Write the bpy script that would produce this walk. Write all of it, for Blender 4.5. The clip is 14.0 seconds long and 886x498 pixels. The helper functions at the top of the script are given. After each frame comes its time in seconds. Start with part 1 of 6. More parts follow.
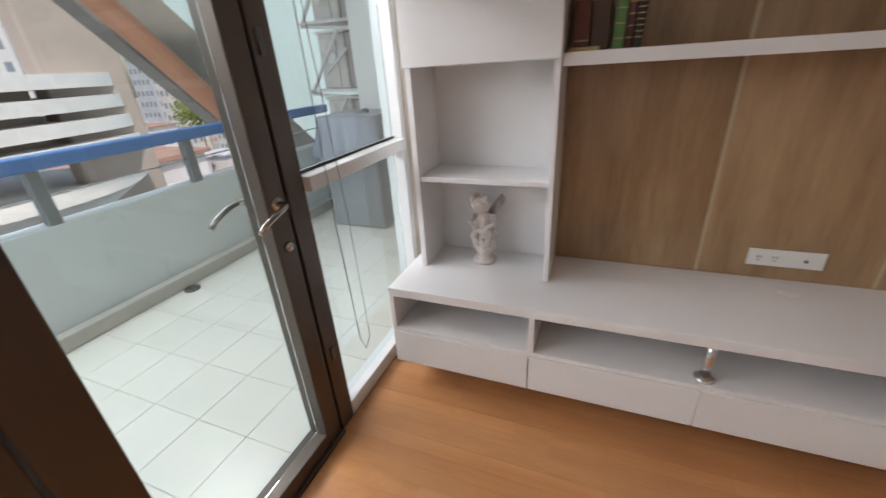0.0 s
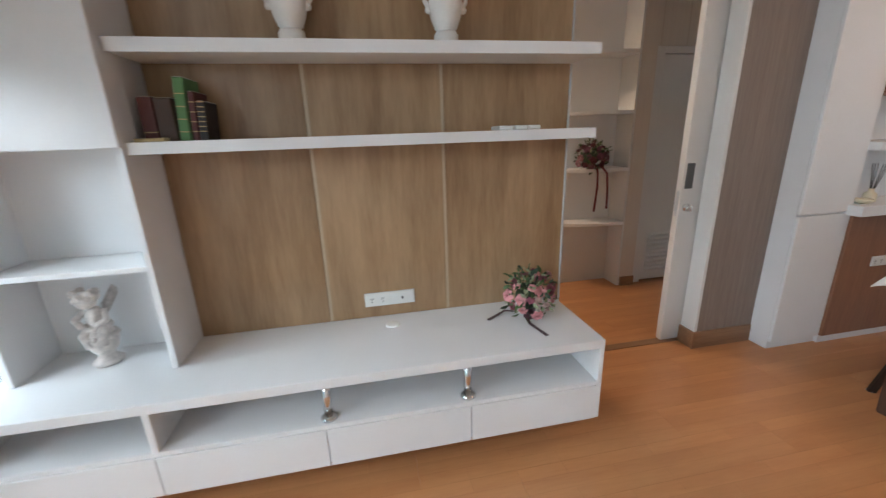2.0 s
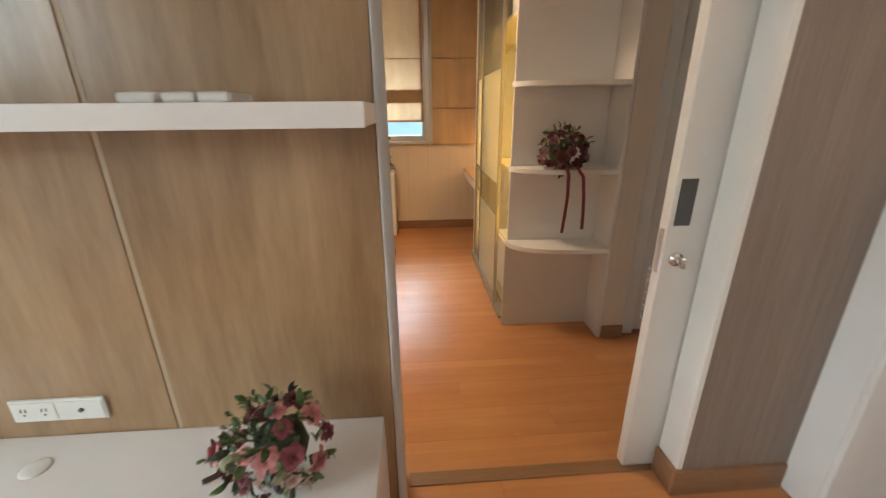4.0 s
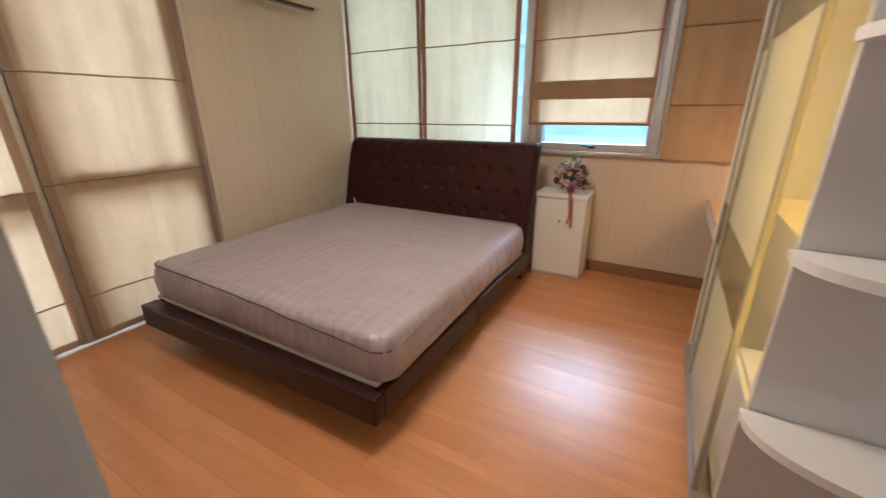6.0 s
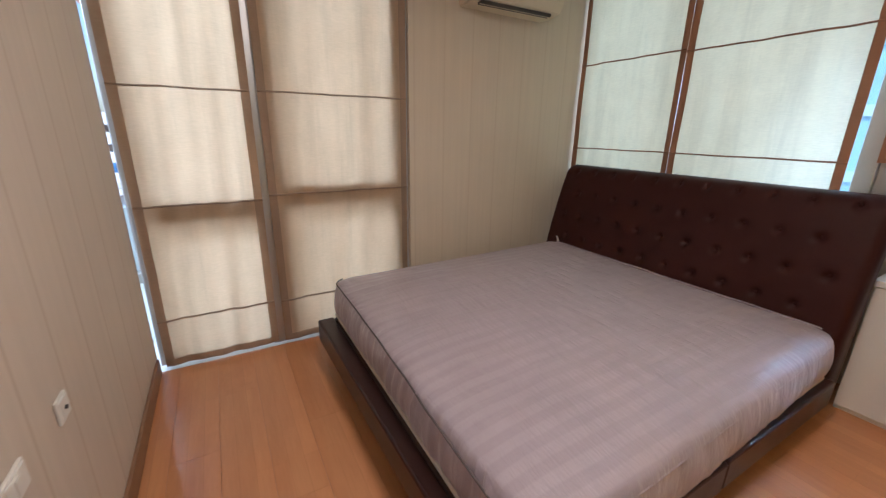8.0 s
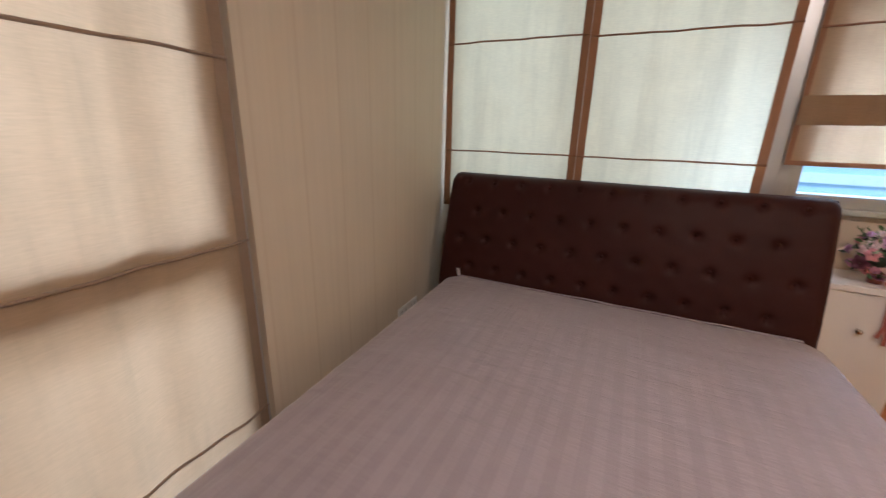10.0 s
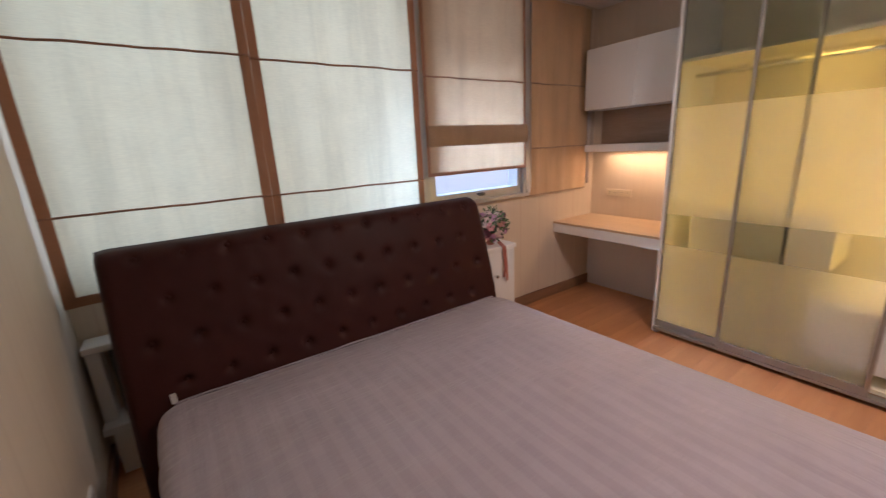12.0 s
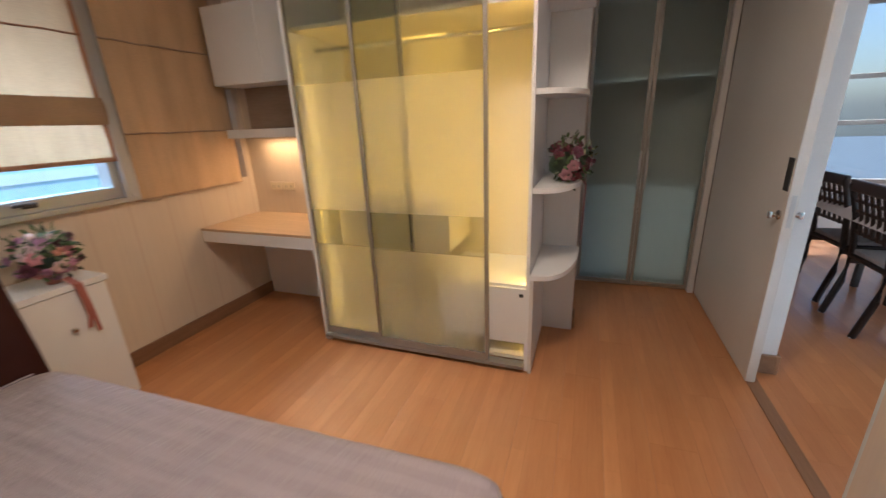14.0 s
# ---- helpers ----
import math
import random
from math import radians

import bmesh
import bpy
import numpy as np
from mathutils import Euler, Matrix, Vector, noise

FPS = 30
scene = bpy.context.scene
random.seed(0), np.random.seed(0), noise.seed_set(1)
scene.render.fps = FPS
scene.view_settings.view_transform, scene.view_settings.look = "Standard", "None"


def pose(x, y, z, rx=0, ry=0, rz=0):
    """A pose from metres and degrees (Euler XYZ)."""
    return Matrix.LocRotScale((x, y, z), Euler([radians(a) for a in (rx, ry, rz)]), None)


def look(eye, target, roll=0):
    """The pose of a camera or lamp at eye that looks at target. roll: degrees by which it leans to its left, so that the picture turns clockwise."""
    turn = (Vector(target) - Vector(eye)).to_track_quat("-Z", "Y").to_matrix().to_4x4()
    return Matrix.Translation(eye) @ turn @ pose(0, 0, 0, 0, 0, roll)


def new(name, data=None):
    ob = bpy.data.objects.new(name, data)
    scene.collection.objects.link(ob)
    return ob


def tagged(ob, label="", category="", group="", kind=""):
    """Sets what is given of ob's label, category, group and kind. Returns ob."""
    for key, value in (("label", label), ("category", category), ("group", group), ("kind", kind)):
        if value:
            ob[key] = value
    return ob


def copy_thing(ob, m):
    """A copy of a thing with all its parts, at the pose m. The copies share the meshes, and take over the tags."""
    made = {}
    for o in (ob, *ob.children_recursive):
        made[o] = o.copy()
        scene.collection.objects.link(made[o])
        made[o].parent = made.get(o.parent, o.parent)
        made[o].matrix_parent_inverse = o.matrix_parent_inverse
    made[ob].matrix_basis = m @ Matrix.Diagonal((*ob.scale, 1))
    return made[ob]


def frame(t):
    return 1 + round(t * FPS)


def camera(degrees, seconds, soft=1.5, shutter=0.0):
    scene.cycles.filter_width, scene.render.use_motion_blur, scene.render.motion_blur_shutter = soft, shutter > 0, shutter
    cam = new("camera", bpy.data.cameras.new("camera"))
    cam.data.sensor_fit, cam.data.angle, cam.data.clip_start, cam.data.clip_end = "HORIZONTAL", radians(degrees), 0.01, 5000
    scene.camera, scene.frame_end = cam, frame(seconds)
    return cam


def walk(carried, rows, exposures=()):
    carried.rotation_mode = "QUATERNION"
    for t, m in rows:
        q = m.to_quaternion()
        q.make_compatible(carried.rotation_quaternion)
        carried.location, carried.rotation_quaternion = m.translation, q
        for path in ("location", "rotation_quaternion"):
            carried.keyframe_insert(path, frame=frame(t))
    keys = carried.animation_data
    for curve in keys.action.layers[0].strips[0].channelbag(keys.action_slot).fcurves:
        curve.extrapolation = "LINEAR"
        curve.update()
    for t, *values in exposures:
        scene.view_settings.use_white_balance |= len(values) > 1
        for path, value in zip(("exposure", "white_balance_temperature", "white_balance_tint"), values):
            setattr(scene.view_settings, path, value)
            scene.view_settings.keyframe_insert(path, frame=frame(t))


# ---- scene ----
cam = camera(97.3, 14.0, soft=1.3, shutter=0.35)
PATH = [
    (0, (0.042, 0.32, 1.405), (-0.66, 1.988, 0.553), -3.8),
    (0.5, (0.205, 0.253, 1.413), (-0.228, 2.066, 0.69), -3.2),
    (1, (0.388, 0.177, 1.406), (0.228, 2.06, 0.754), -2.6),
    (1.5, (0.524, 0.156, 1.407), (0.67, 2.059, 0.81), -2.3),
    (2, (0.691, 0.25, 1.417), (1.054, 2.132, 0.846), -1.9),
    (2.5, (0.948, 0.411, 1.419), (1.417, 2.271, 0.853), -1.4),
    (2.7, (1.063, 0.491, 1.417), (1.543, 2.343, 0.835), -1.2),
    (4.8, (2.028, 1.609, 1.375), (1.773, 3.469, 0.686), -0.3),
    (5, (2.058, 1.737, 1.365), (1.708, 3.583, 0.678), -0.3),
    (5.5, (2.083, 2.079, 1.383), (1.454, 3.849, 0.696), -0.5),
    (6, (2.042, 2.313, 1.397), (1.108, 3.949, 0.727), -0.4),
    (6.5, (1.958, 2.522, 1.381), (0.702, 3.946, 0.753), -0.2),
    (7, (1.83, 2.689, 1.398), (0.27, 3.793, 0.808), 0.4),
    (7.2, (1.812, 2.716, 1.411), (0.14, 3.65, 0.834), 0.7),
    (9.3, (0.776, 3.052, 1.381), (-0.669, 4.289, 0.763), 2.9),
    (9.5, (0.61, 3.065, 1.382), (-0.699, 4.456, 0.789), 2.5),
    (10, (0.224, 3.111, 1.405), (-0.601, 4.837, 0.822), 1.5),
    (10.5, (-0.058, 3.242, 1.402), (-0.377, 5.13, 0.826), -0.4),
    (11, (-0.326, 3.383, 1.453), (-0.068, 5.286, 0.895), -1.4),
    (11.5, (-0.524, 3.459, 1.464), (0.2, 5.247, 0.938), -2.4),
    (12, (-0.561, 3.489, 1.479), (0.532, 5.085, 0.969), -3.0),
    (12.5, (-0.52, 3.488, 1.471), (0.845, 4.859, 0.966), -3.3),
    (13, (-0.33, 3.431, 1.469), (1.226, 4.568, 0.936), -3.3),
    (13.5, (-0.028, 3.307, 1.444), (1.665, 4.204, 0.87), -2.9),
    (14, (0.353, 3.233, 1.417), (2.134, 3.9, 0.796), -2.4),
]
walk(cam, [(t, look(eye, aim, roll)) for t, eye, aim, roll in PATH],
     exposures=[(0, -0.4, 7100, 24), (0.5, -0.4, 6800, 20), (1.5, 0.02, 5950, 9), (2.0, 0.28, 6100, 13), (2.7, 0.52, 6500, 14), (4.8, 0.5, 6850, 9),
                (5.5, 0.52, 6650, 8), (6, 0.58, 5500, 12), (6.5, 0.50, 5050, 11), (7.2, 0.42, 4950, 12), (9.3, 0.4, 5400, 17), (10.5, 0.38, 5400, 19), (11.5, 0.38, 5200, 18), (12, 0.34, 5300, 22),
                (13, 0.3, 5600, 26), (13.5, 0.3, 5600, 22), (14, 0.3, 5500, 13)])

# ---- world, sun, lights, exposure ----
world = bpy.data.worlds.new("sky_world")
scene.world = world
world.use_nodes = True
wn = world.node_tree.nodes
wbg = wn["Background"]
sky = wn.new("ShaderNodeTexSky")
sky.sky_type, sky.sun_disc = "NISHITA", False
sky.sun_elevation, sky.sun_rotation = radians(57), radians(130)
sky.air_density, sky.dust_density = 1.2, 2.0
wbg.inputs[1].default_value = 0.17
world.node_tree.links.new(sky.outputs[0], wbg.inputs[0])

sun = new("sun", bpy.data.lights.new("sun", "SUN"))
sun.data.energy, sun.data.angle, sun.data.color = 4.2, radians(3), (1.0, 0.95, 0.87)
sun.matrix_world = look((0, 0, 10), (-5.0, 4.2, 0))


def area(name, eye, target, sx, sy, watts, colour):
    ob = new(name, bpy.data.lights.new(name, "AREA"))
    ob.data.shape, ob.data.size, ob.data.size_y = "RECTANGLE", sx, sy
    ob.data.energy, ob.data.color = watts, colour
    ob.matrix_world = look(eye, target)
    return ob


DAY = (0.86, 0.955, 1.0)
area("daylight_north_pair", (-0.11, 5.93, 1.75), (-0.11, 0, 1.75), 1.92, 1.62, 8.6, (0.96, 0.99, 0.83))
area("daylight_north_single", (1.42, 5.97, 1.95), (1.42, 0, 1.95), 0.84, 1.15, 1.5, (0.98, 0.98, 0.86))
area("daylight_west_bedroom", (-1.62, 3.22, 1.35), (5, 3.22, 1.35), 1.9, 2.6, 12.5, (1.0, 0.90, 0.75)).data.spread = radians(100)
area("daylight_balcony", (-2.75, -0.4, 2.45), (-0.2, -0.2, -0.2), 5.0, 0.75, 160, DAY)
area("wardrobe_strip", (2.66, 4.18, 1.922), (2.64, 4.18, 0.7), 0.35, 1.3, 2.7, (1.0, 0.58, 0.085)).data.spread = radians(105)
area("wardrobe_corner_strip", (2.42, 3.512, 1.0), (2.90, 4.5, 1.0), 0.02, 1.75, 2.9, (1.0, 0.58, 0.085))
area("wardrobe_corner_strip", (2.42, 4.845, 1.0), (2.90, 4.2, 1.0), 0.02, 1.75, 1.0, (1.0, 0.58, 0.085))
area("nook_strip", (2.83, 5.3, 1.345), (2.83, 5.3, 0), 0.04, 0.75, 3.2, (1.0, 0.60, 0.27))
area("ceiling_lamp_bedroom", (1.15, 3.55, 2.58), (1.15, 3.55, 0), 0.45, 0.45, 25, (1.0, 0.765, 0.53))
area("daylight_dining", (6.28, -0.5, 1.5), (0, -0.5, 1.5), 3.3, 1.8, 4.0, (0.72, 0.86, 1.0))
area("daylight_under_blind", (1.25, 7.4, 2.3), (1.62, 4.6, 0), 1.2, 0.9, 16, (0.64, 0.84, 1.0)).data.spread = radians(42)
area("ceiling_lamp_dining", (3.7, 0.9, 2.58), (3.7, 0.9, 0), 0.7, 0.7, 8.5, (1.0, 0.74, 0.52))

# ---- materials ----
MATS = {}


def nodes_of(name):
    m = bpy.data.materials.new(name)
    m.use_nodes = True
    nt = m.node_tree
    return m, nt, nt.nodes["Principled BSDF"], nt.nodes.new, nt.links.new


def coords(nt, scale, kind="Object"):
    tc = nt.nodes.new("ShaderNodeTexCoord")
    mp = nt.nodes.new("ShaderNodeMapping")
    mp.inputs["Scale"].default_value = scale
    nt.links.new(tc.outputs[kind], mp.inputs[0])
    return mp.outputs[0]


def coords_turned(nt, scale, degrees):
    out = coords(nt, scale)
    out.node.inputs["Rotation"].default_value = (0, 0, radians(degrees))
    return out


def noise_tex(nt, vec, scale, detail=4, rough=0.55):
    n = nt.nodes.new("ShaderNodeTexNoise")
    n.inputs["Scale"].default_value, n.inputs["Detail"].default_value = scale, detail
    n.inputs["Roughness"].default_value = rough
    if vec:
        nt.links.new(vec, n.inputs["Vector"])
    return n.outputs[0]


def ramp(nt, fac, stops):
    r = nt.nodes.new("ShaderNodeValToRGB")
    el = r.color_ramp.elements
    el[0].position, el[0].color = stops[0][0], (*stops[0][1], 1)
    el[1].position, el[1].color = stops[-1][0], (*stops[-1][1], 1)
    for p, c in stops[1:-1]:
        e = el.new(p)
        e.color = (*c, 1)
    nt.links.new(fac, r.inputs[0])
    return r.outputs[0]


def mix(nt, fac, a, b, kind="MIX"):
    n = nt.nodes.new("ShaderNodeMix")
    n.data_type, n.blend_type = "RGBA", kind
    for sock, v in ((n.inputs[0], fac), (n.inputs[6], a), (n.inputs[7], b)):
        if hasattr(v, "links"):
            nt.links.new(v, sock)
        elif isinstance(v, tuple):
            sock.default_value = (*v, 1)
        else:
            sock.default_value = v
    return n.outputs[2]


def bump(nt, height, strength, dist, bsdf):
    b = nt.nodes.new("ShaderNodeBump")
    b.inputs["Strength"].default_value, b.inputs["Distance"].default_value = strength, dist
    nt.links.new(height, b.inputs["Height"])
    nt.links.new(b.outputs[0], bsdf.inputs["Normal"])


def shade(c, f):
    return tuple(min(1.0, v * f) for v in c)


def plain(name, col, rough=0.5, metal=0.0, var=0.10, scale=3.0, fine=120.0, relief=0.06, rand=0.0, coat=0.0, spec=0.5):
    """Painted, cast or moulded surface: broad stains, fine grain, slight relief."""
    m, nt, b, n, l = nodes_of(name)
    v = coords(nt, (1, 1, 1))
    big = noise_tex(nt, v, scale, 5)
    small = noise_tex(nt, v, fine, 3)
    c = mix(nt, ramp_value(nt, big, 0.3, 0.7), shade(col, 1 - var), shade(col, 1 + var * 0.6))
    c = mix(nt, 0.35, c, ramp(nt, small, [(0.3, shade(col, 1 - var)), (0.7, shade(col, 1 + var))]))
    if rand:
        oi = n("ShaderNodeObjectInfo")
        c = mix(nt, oi.outputs["Random"], mix(nt, rand, c, (0, 0, 0)), c)
    l(c, b.inputs["Base Color"])
    r = n("ShaderNodeMapRange")
    r.inputs[3].default_value, r.inputs[4].default_value = max(rough - 0.08, 0.02), min(rough + 0.1, 1)
    l(big, r.inputs[0])
    l(r.outputs[0], b.inputs["Roughness"])
    b.inputs["Metallic"].default_value = metal
    b.inputs["Specular IOR Level"].default_value = spec
    b.inputs["Coat Weight"].default_value = coat
    if relief:
        bump(nt, small, relief, 0.002, b)
    MATS[name] = m
    return m


def ramp_value(nt, fac, lo, hi):
    r = nt.nodes.new("ShaderNodeMapRange")
    r.inputs[1].default_value, r.inputs[2].default_value = lo, hi
    nt.links.new(fac, r.inputs[0])
    return r.outputs[0]


def timber(name, dark, light, along="z", rough=0.4, stretch=14.0, scale=1.2, strips=0.0, rand=0.0, coat=0.0, relief=0.08, lo=0.28, hi=0.72, pores=0.22):
    """Sawn veneer: long streaks, pores and, with strips, staggered staves of another tone."""
    m, nt, b, n, l = nodes_of(name)
    sc = {"x": (1, stretch, stretch), "y": (stretch, 1, stretch), "z": (stretch, stretch, 1)}[along]
    v = coords(nt, sc)
    if rand:
        oi = n("ShaderNodeObjectInfo")
        add = n("ShaderNodeVectorMath")
        add.operation = "ADD"
        sca = n("ShaderNodeVectorMath")
        sca.operation = "SCALE"
        comb = n("ShaderNodeCombineXYZ")
        for k in range(3):
            l(oi.outputs["Random"], comb.inputs[k])
        l(comb.outputs[0], sca.inputs[0])
        sca.inputs["Scale"].default_value = 60.0
        l(v, add.inputs[0])
        l(sca.outputs[0], add.inputs[1])
        v = add.outputs[0]
    streak = noise_tex(nt, v, scale, 6, 0.62)
    fine = noise_tex(nt, v, scale * 9, 4, 0.6)
    c = ramp(nt, streak, [(lo, dark), ((lo + hi) / 2, tuple((p + q) / 2 for p, q in zip(dark, light))), (hi, light)])
    c = mix(nt, pores, c, ramp(nt, fine, [(0.35, shade(dark, 0.75)), (0.65, shade(light, 1.1))]))
    if strips:
        br = n("ShaderNodeTexBrick")
        bv = coords(nt, (1, 1, 1))
        l(bv, br.inputs["Vector"])
        br.inputs["Scale"].default_value = 1.0
        br.inputs["Color1"].default_value, br.inputs["Color2"].default_value = (0.85, 0.835, 0.82, 1), (1, 1, 1, 1)
        br.inputs["Mortar"].default_value = (0.7, 0.66, 0.62, 1)
        br.inputs["Mortar Size"].default_value = 0.0008
        br.inputs["Brick Width"].default_value, br.inputs["Row Height"].default_value = 0.42, strips
        c = mix(nt, 0.75, c, br.outputs[0], "MULTIPLY")
    if rand:
        c = mix(nt, oi.outputs["Random"], mix(nt, rand, c, shade(dark, 0.7)), c)
    l(c, b.inputs["Base Color"])
    r = n("ShaderNodeMapRange")
    r.inputs[3].default_value, r.inputs[4].default_value = max(rough - 0.06, 0.05), rough + 0.08
    l(streak, r.inputs[0])
    l(r.outputs[0], b.inputs["Roughness"])
    b.inputs["Coat Weight"].default_value = coat
    b.inputs["Coat Roughness"].default_value = 0.22
    bump(nt, fine, relief, 0.001, b)
    MATS[name] = m
    return m


def striped(name, col, line, axis, pitch, rough=0.75):
    """Wallpaper with faint upright bands, axis 0 or 1 being the way along the wall."""
    m, nt, b, n, l = nodes_of(name)
    v = coords(nt, (1, 1, 1))
    sep = n("ShaderNodeSeparateXYZ")
    l(v, sep.inputs[0])
    w = n("ShaderNodeMath")
    w.operation = "PINGPONG"
    w.inputs[1].default_value = pitch / 2
    l(sep.outputs[axis], w.inputs[0])
    edge = ramp_value(nt, w.outputs[0], 0.0, 0.010)
    streak = noise_tex(nt, coords(nt, (40, 40, 1.2)), 1.0, 5)
    big = noise_tex(nt, v, 1.7, 3)
    c = ramp(nt, streak, [(0.3, shade(col, 0.945)), (0.7, shade(col, 1.03))])
    c = mix(nt, 0.25, c, ramp(nt, big, [(0.3, shade(col, 0.85)), (0.7, shade(col, 1.05))]))
    c = mix(nt, edge, line, c)
    l(c, b.inputs["Base Color"])
    b.inputs["Roughness"].default_value = rough
    bump(nt, streak, 0.08, 0.002, b)
    MATS[name] = m
    return m


def cloth(name, col, through_share=0.0, weave=900.0, rough=0.9, stripe=0.0, sheen=0.2, satin=False):
    """Woven cloth; through_share lets daylight shine through it."""
    m, nt, b, n, l = nodes_of(name)
    v = coords(nt, (1, 1, 1))
    big = noise_tex(nt, v, 5.0, 4)
    slub = noise_tex(nt, coords(nt, (30, 30, 260)), 1.0, 3)
    c = ramp(nt, big, [(0.25, shade(col, 0.90)), (0.75, shade(col, 1.06))])
    c = mix(nt, 0.35 if through_share else 0.10, c, ramp(nt, slub, [(0.3, shade(col, 0.84)), (0.7, shade(col, 1.1))]))
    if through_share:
        # Soft light and shade of upright creases, multiplied into the cloth colour.
        crease_shade = noise_tex(nt, coords(nt, (9, 9, 0.9)), 1.0, 4, 0.6)
        c = mix(nt, 1.0, c, ramp(nt, crease_shade, [(0.30, (0.84, 0.84, 0.84)), (0.5, (0.96, 0.96, 0.96)), (0.68, (1, 1, 1))]), "MULTIPLY")
    height = slub
    if stripe:
        sep = n("ShaderNodeSeparateXYZ")
        l(v, sep.inputs[0])
        pp = n("ShaderNodeMath")
        pp.operation = "PINGPONG"
        pp.inputs[1].default_value = stripe
        l(sep.outputs[0], pp.inputs[0])
        band = ramp_value(nt, pp.outputs[0], stripe * 0.42, stripe * 0.58)
        c = mix(nt, band, mix(nt, 0.10, c, (0.02, 0.015, 0.02)), c)
        rr = n("ShaderNodeMapRange")
        rr.inputs[3].default_value, rr.inputs[4].default_value = rough - 0.20, rough
        l(band, rr.inputs[0])
        l(rr.outputs[0], b.inputs["Roughness"])
    else:
        b.inputs["Roughness"].default_value = rough
    l(c, b.inputs["Base Color"])
    b.inputs["Sheen Weight"].default_value = sheen
    if satin:
        folds = noise_tex(nt, coords_turned(nt, (3.2, 15, 6), 33), 1.0, 5, 0.55)
        soft = noise_tex(nt, v, 3.0, 3)
        hsum = n("ShaderNodeMath")
        hsum.operation = "MULTIPLY_ADD"
        hsum.inputs[1].default_value = 0.7
        l(soft, hsum.inputs[0])
        l(folds, hsum.inputs[2])
        ridge = noise_tex(nt, coords_turned(nt, (17, 1.7, 4), -7), 1.0, 4, 0.5)
        hs2 = n("ShaderNodeMath")
        hs2.operation = "MULTIPLY_ADD"
        hs2.inputs[1].default_value = 0.55
        l(ridge, hs2.inputs[0])
        l(hsum.outputs[0], hs2.inputs[2])
        bump(nt, hs2.outputs[0], 0.75, 0.022, b)
    else:
        bump(nt, height, 0.15, 0.001, b)
    if through_share:
        t = n("ShaderNodeBsdfTranslucent")
        l(c, t.inputs[0])
        s = n("ShaderNodeMixShader")
        s.inputs[0].default_value = through_share
        out = nt.nodes["Material Output"]
        l(b.outputs[0], s.inputs[1])
        l(t.outputs[0], s.inputs[2])
        l(s.outputs[0], out.inputs[0])
    MATS[name] = m
    return m


def glazing(name, rough=0.0, tint=(1, 1, 1), ior=1.45, mottled=True):
    m, nt, b, n, l = nodes_of(name)
    b.inputs["Base Color"].default_value = (*tint, 1)
    b.inputs["Transmission Weight"].default_value, b.inputs["IOR"].default_value = 1.0, ior
    if rough and mottled:
        v = noise_tex(nt, coords(nt, (1, 1, 1)), 40, 3)
        r = n("ShaderNodeMapRange")
        r.inputs[3].default_value, r.inputs[4].default_value = rough * 0.9, rough * 1.1
        l(v, r.inputs[0])
        l(r.outputs[0], b.inputs["Roughness"])
    else:
        b.inputs["Roughness"].default_value = rough
    MATS[name] = m
    return m


WHITE = plain("white_lacquer", (0.78, 0.78, 0.78), 0.32, var=0.03, relief=0.02)
WHITE_WALL = plain("white_wall_paint", (0.74, 0.74, 0.72), 0.7, var=0.05, relief=0.1)
CEIL = plain("ceiling_paint", (0.72, 0.68, 0.62), 0.8, var=0.04)
DOORWHITE = plain("door_paint", (0.66, 0.64, 0.61), 0.42, var=0.05, relief=0.05)
JAMB = plain("jamb_paint", (0.58, 0.62, 0.63), 0.45, var=0.05, relief=0.05)
GREYWALL = timber("grey_brown_wallpaper", (0.21, 0.165, 0.14), (0.30, 0.24, 0.205), "z", 0.75, 26, 1.3)
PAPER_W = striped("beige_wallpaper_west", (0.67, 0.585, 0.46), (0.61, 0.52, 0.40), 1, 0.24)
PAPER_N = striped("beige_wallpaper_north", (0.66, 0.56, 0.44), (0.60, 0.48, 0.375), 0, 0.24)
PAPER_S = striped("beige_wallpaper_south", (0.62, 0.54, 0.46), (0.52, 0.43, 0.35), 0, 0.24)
FLOOR = timber("laminate_floor", (0.50, 0.212, 0.082), (0.62, 0.302, 0.128), "x", 0.30, 9, 1.1, strips=0.065, rand=0.07, pores=0.10, coat=0.12, relief=0.02)
SKIRT = timber("brown_skirting", (0.20, 0.105, 0.055), (0.31, 0.175, 0.095), "x", 0.42, 14, 1.5)
TVWOOD = timber("tv_wall_veneer", (0.26, 0.150, 0.073), (0.45, 0.298, 0.168), "z", 0.30, 7, 1.0, rand=0.10, lo=0.36, hi=0.64, pores=0.14)
WALNUT = timber("kitchen_walnut_veneer", (0.20, 0.09, 0.05), (0.32, 0.155, 0.085), "z", 0.4, 16, 1.1)
ALU = plain("brown_aluminium", (0.105, 0.085, 0.072), 0.38, 0.55, var=0.08)
ALU_LIGHT = plain("silver_aluminium", (0.55, 0.56, 0.57), 0.35, 0.75, var=0.05)
ALU_WHITE = plain("white_aluminium", (0.70, 0.71, 0.71), 0.4, 0.1, var=0.04)
FRAMEGREY = plain("grey_door_frame", (0.33, 0.31, 0.28), 0.4, 0.5, var=0.05)
CHROME = plain("chrome", (0.75, 0.75, 0.75), 0.12, 1.0, var=0.03, relief=0)
BLACK = plain("flat_black", (0.02, 0.02, 0.02), 0.5)
STEELDARK = plain("dark_recess", (0.12, 0.12, 0.12), 0.35, 0.7)
PLASTIC = plain("white_plastic", (0.76, 0.76, 0.73), 0.35, var=0.03, relief=0)
SLOT = plain("socket_slot", (0.06, 0.055, 0.05), 0.6)
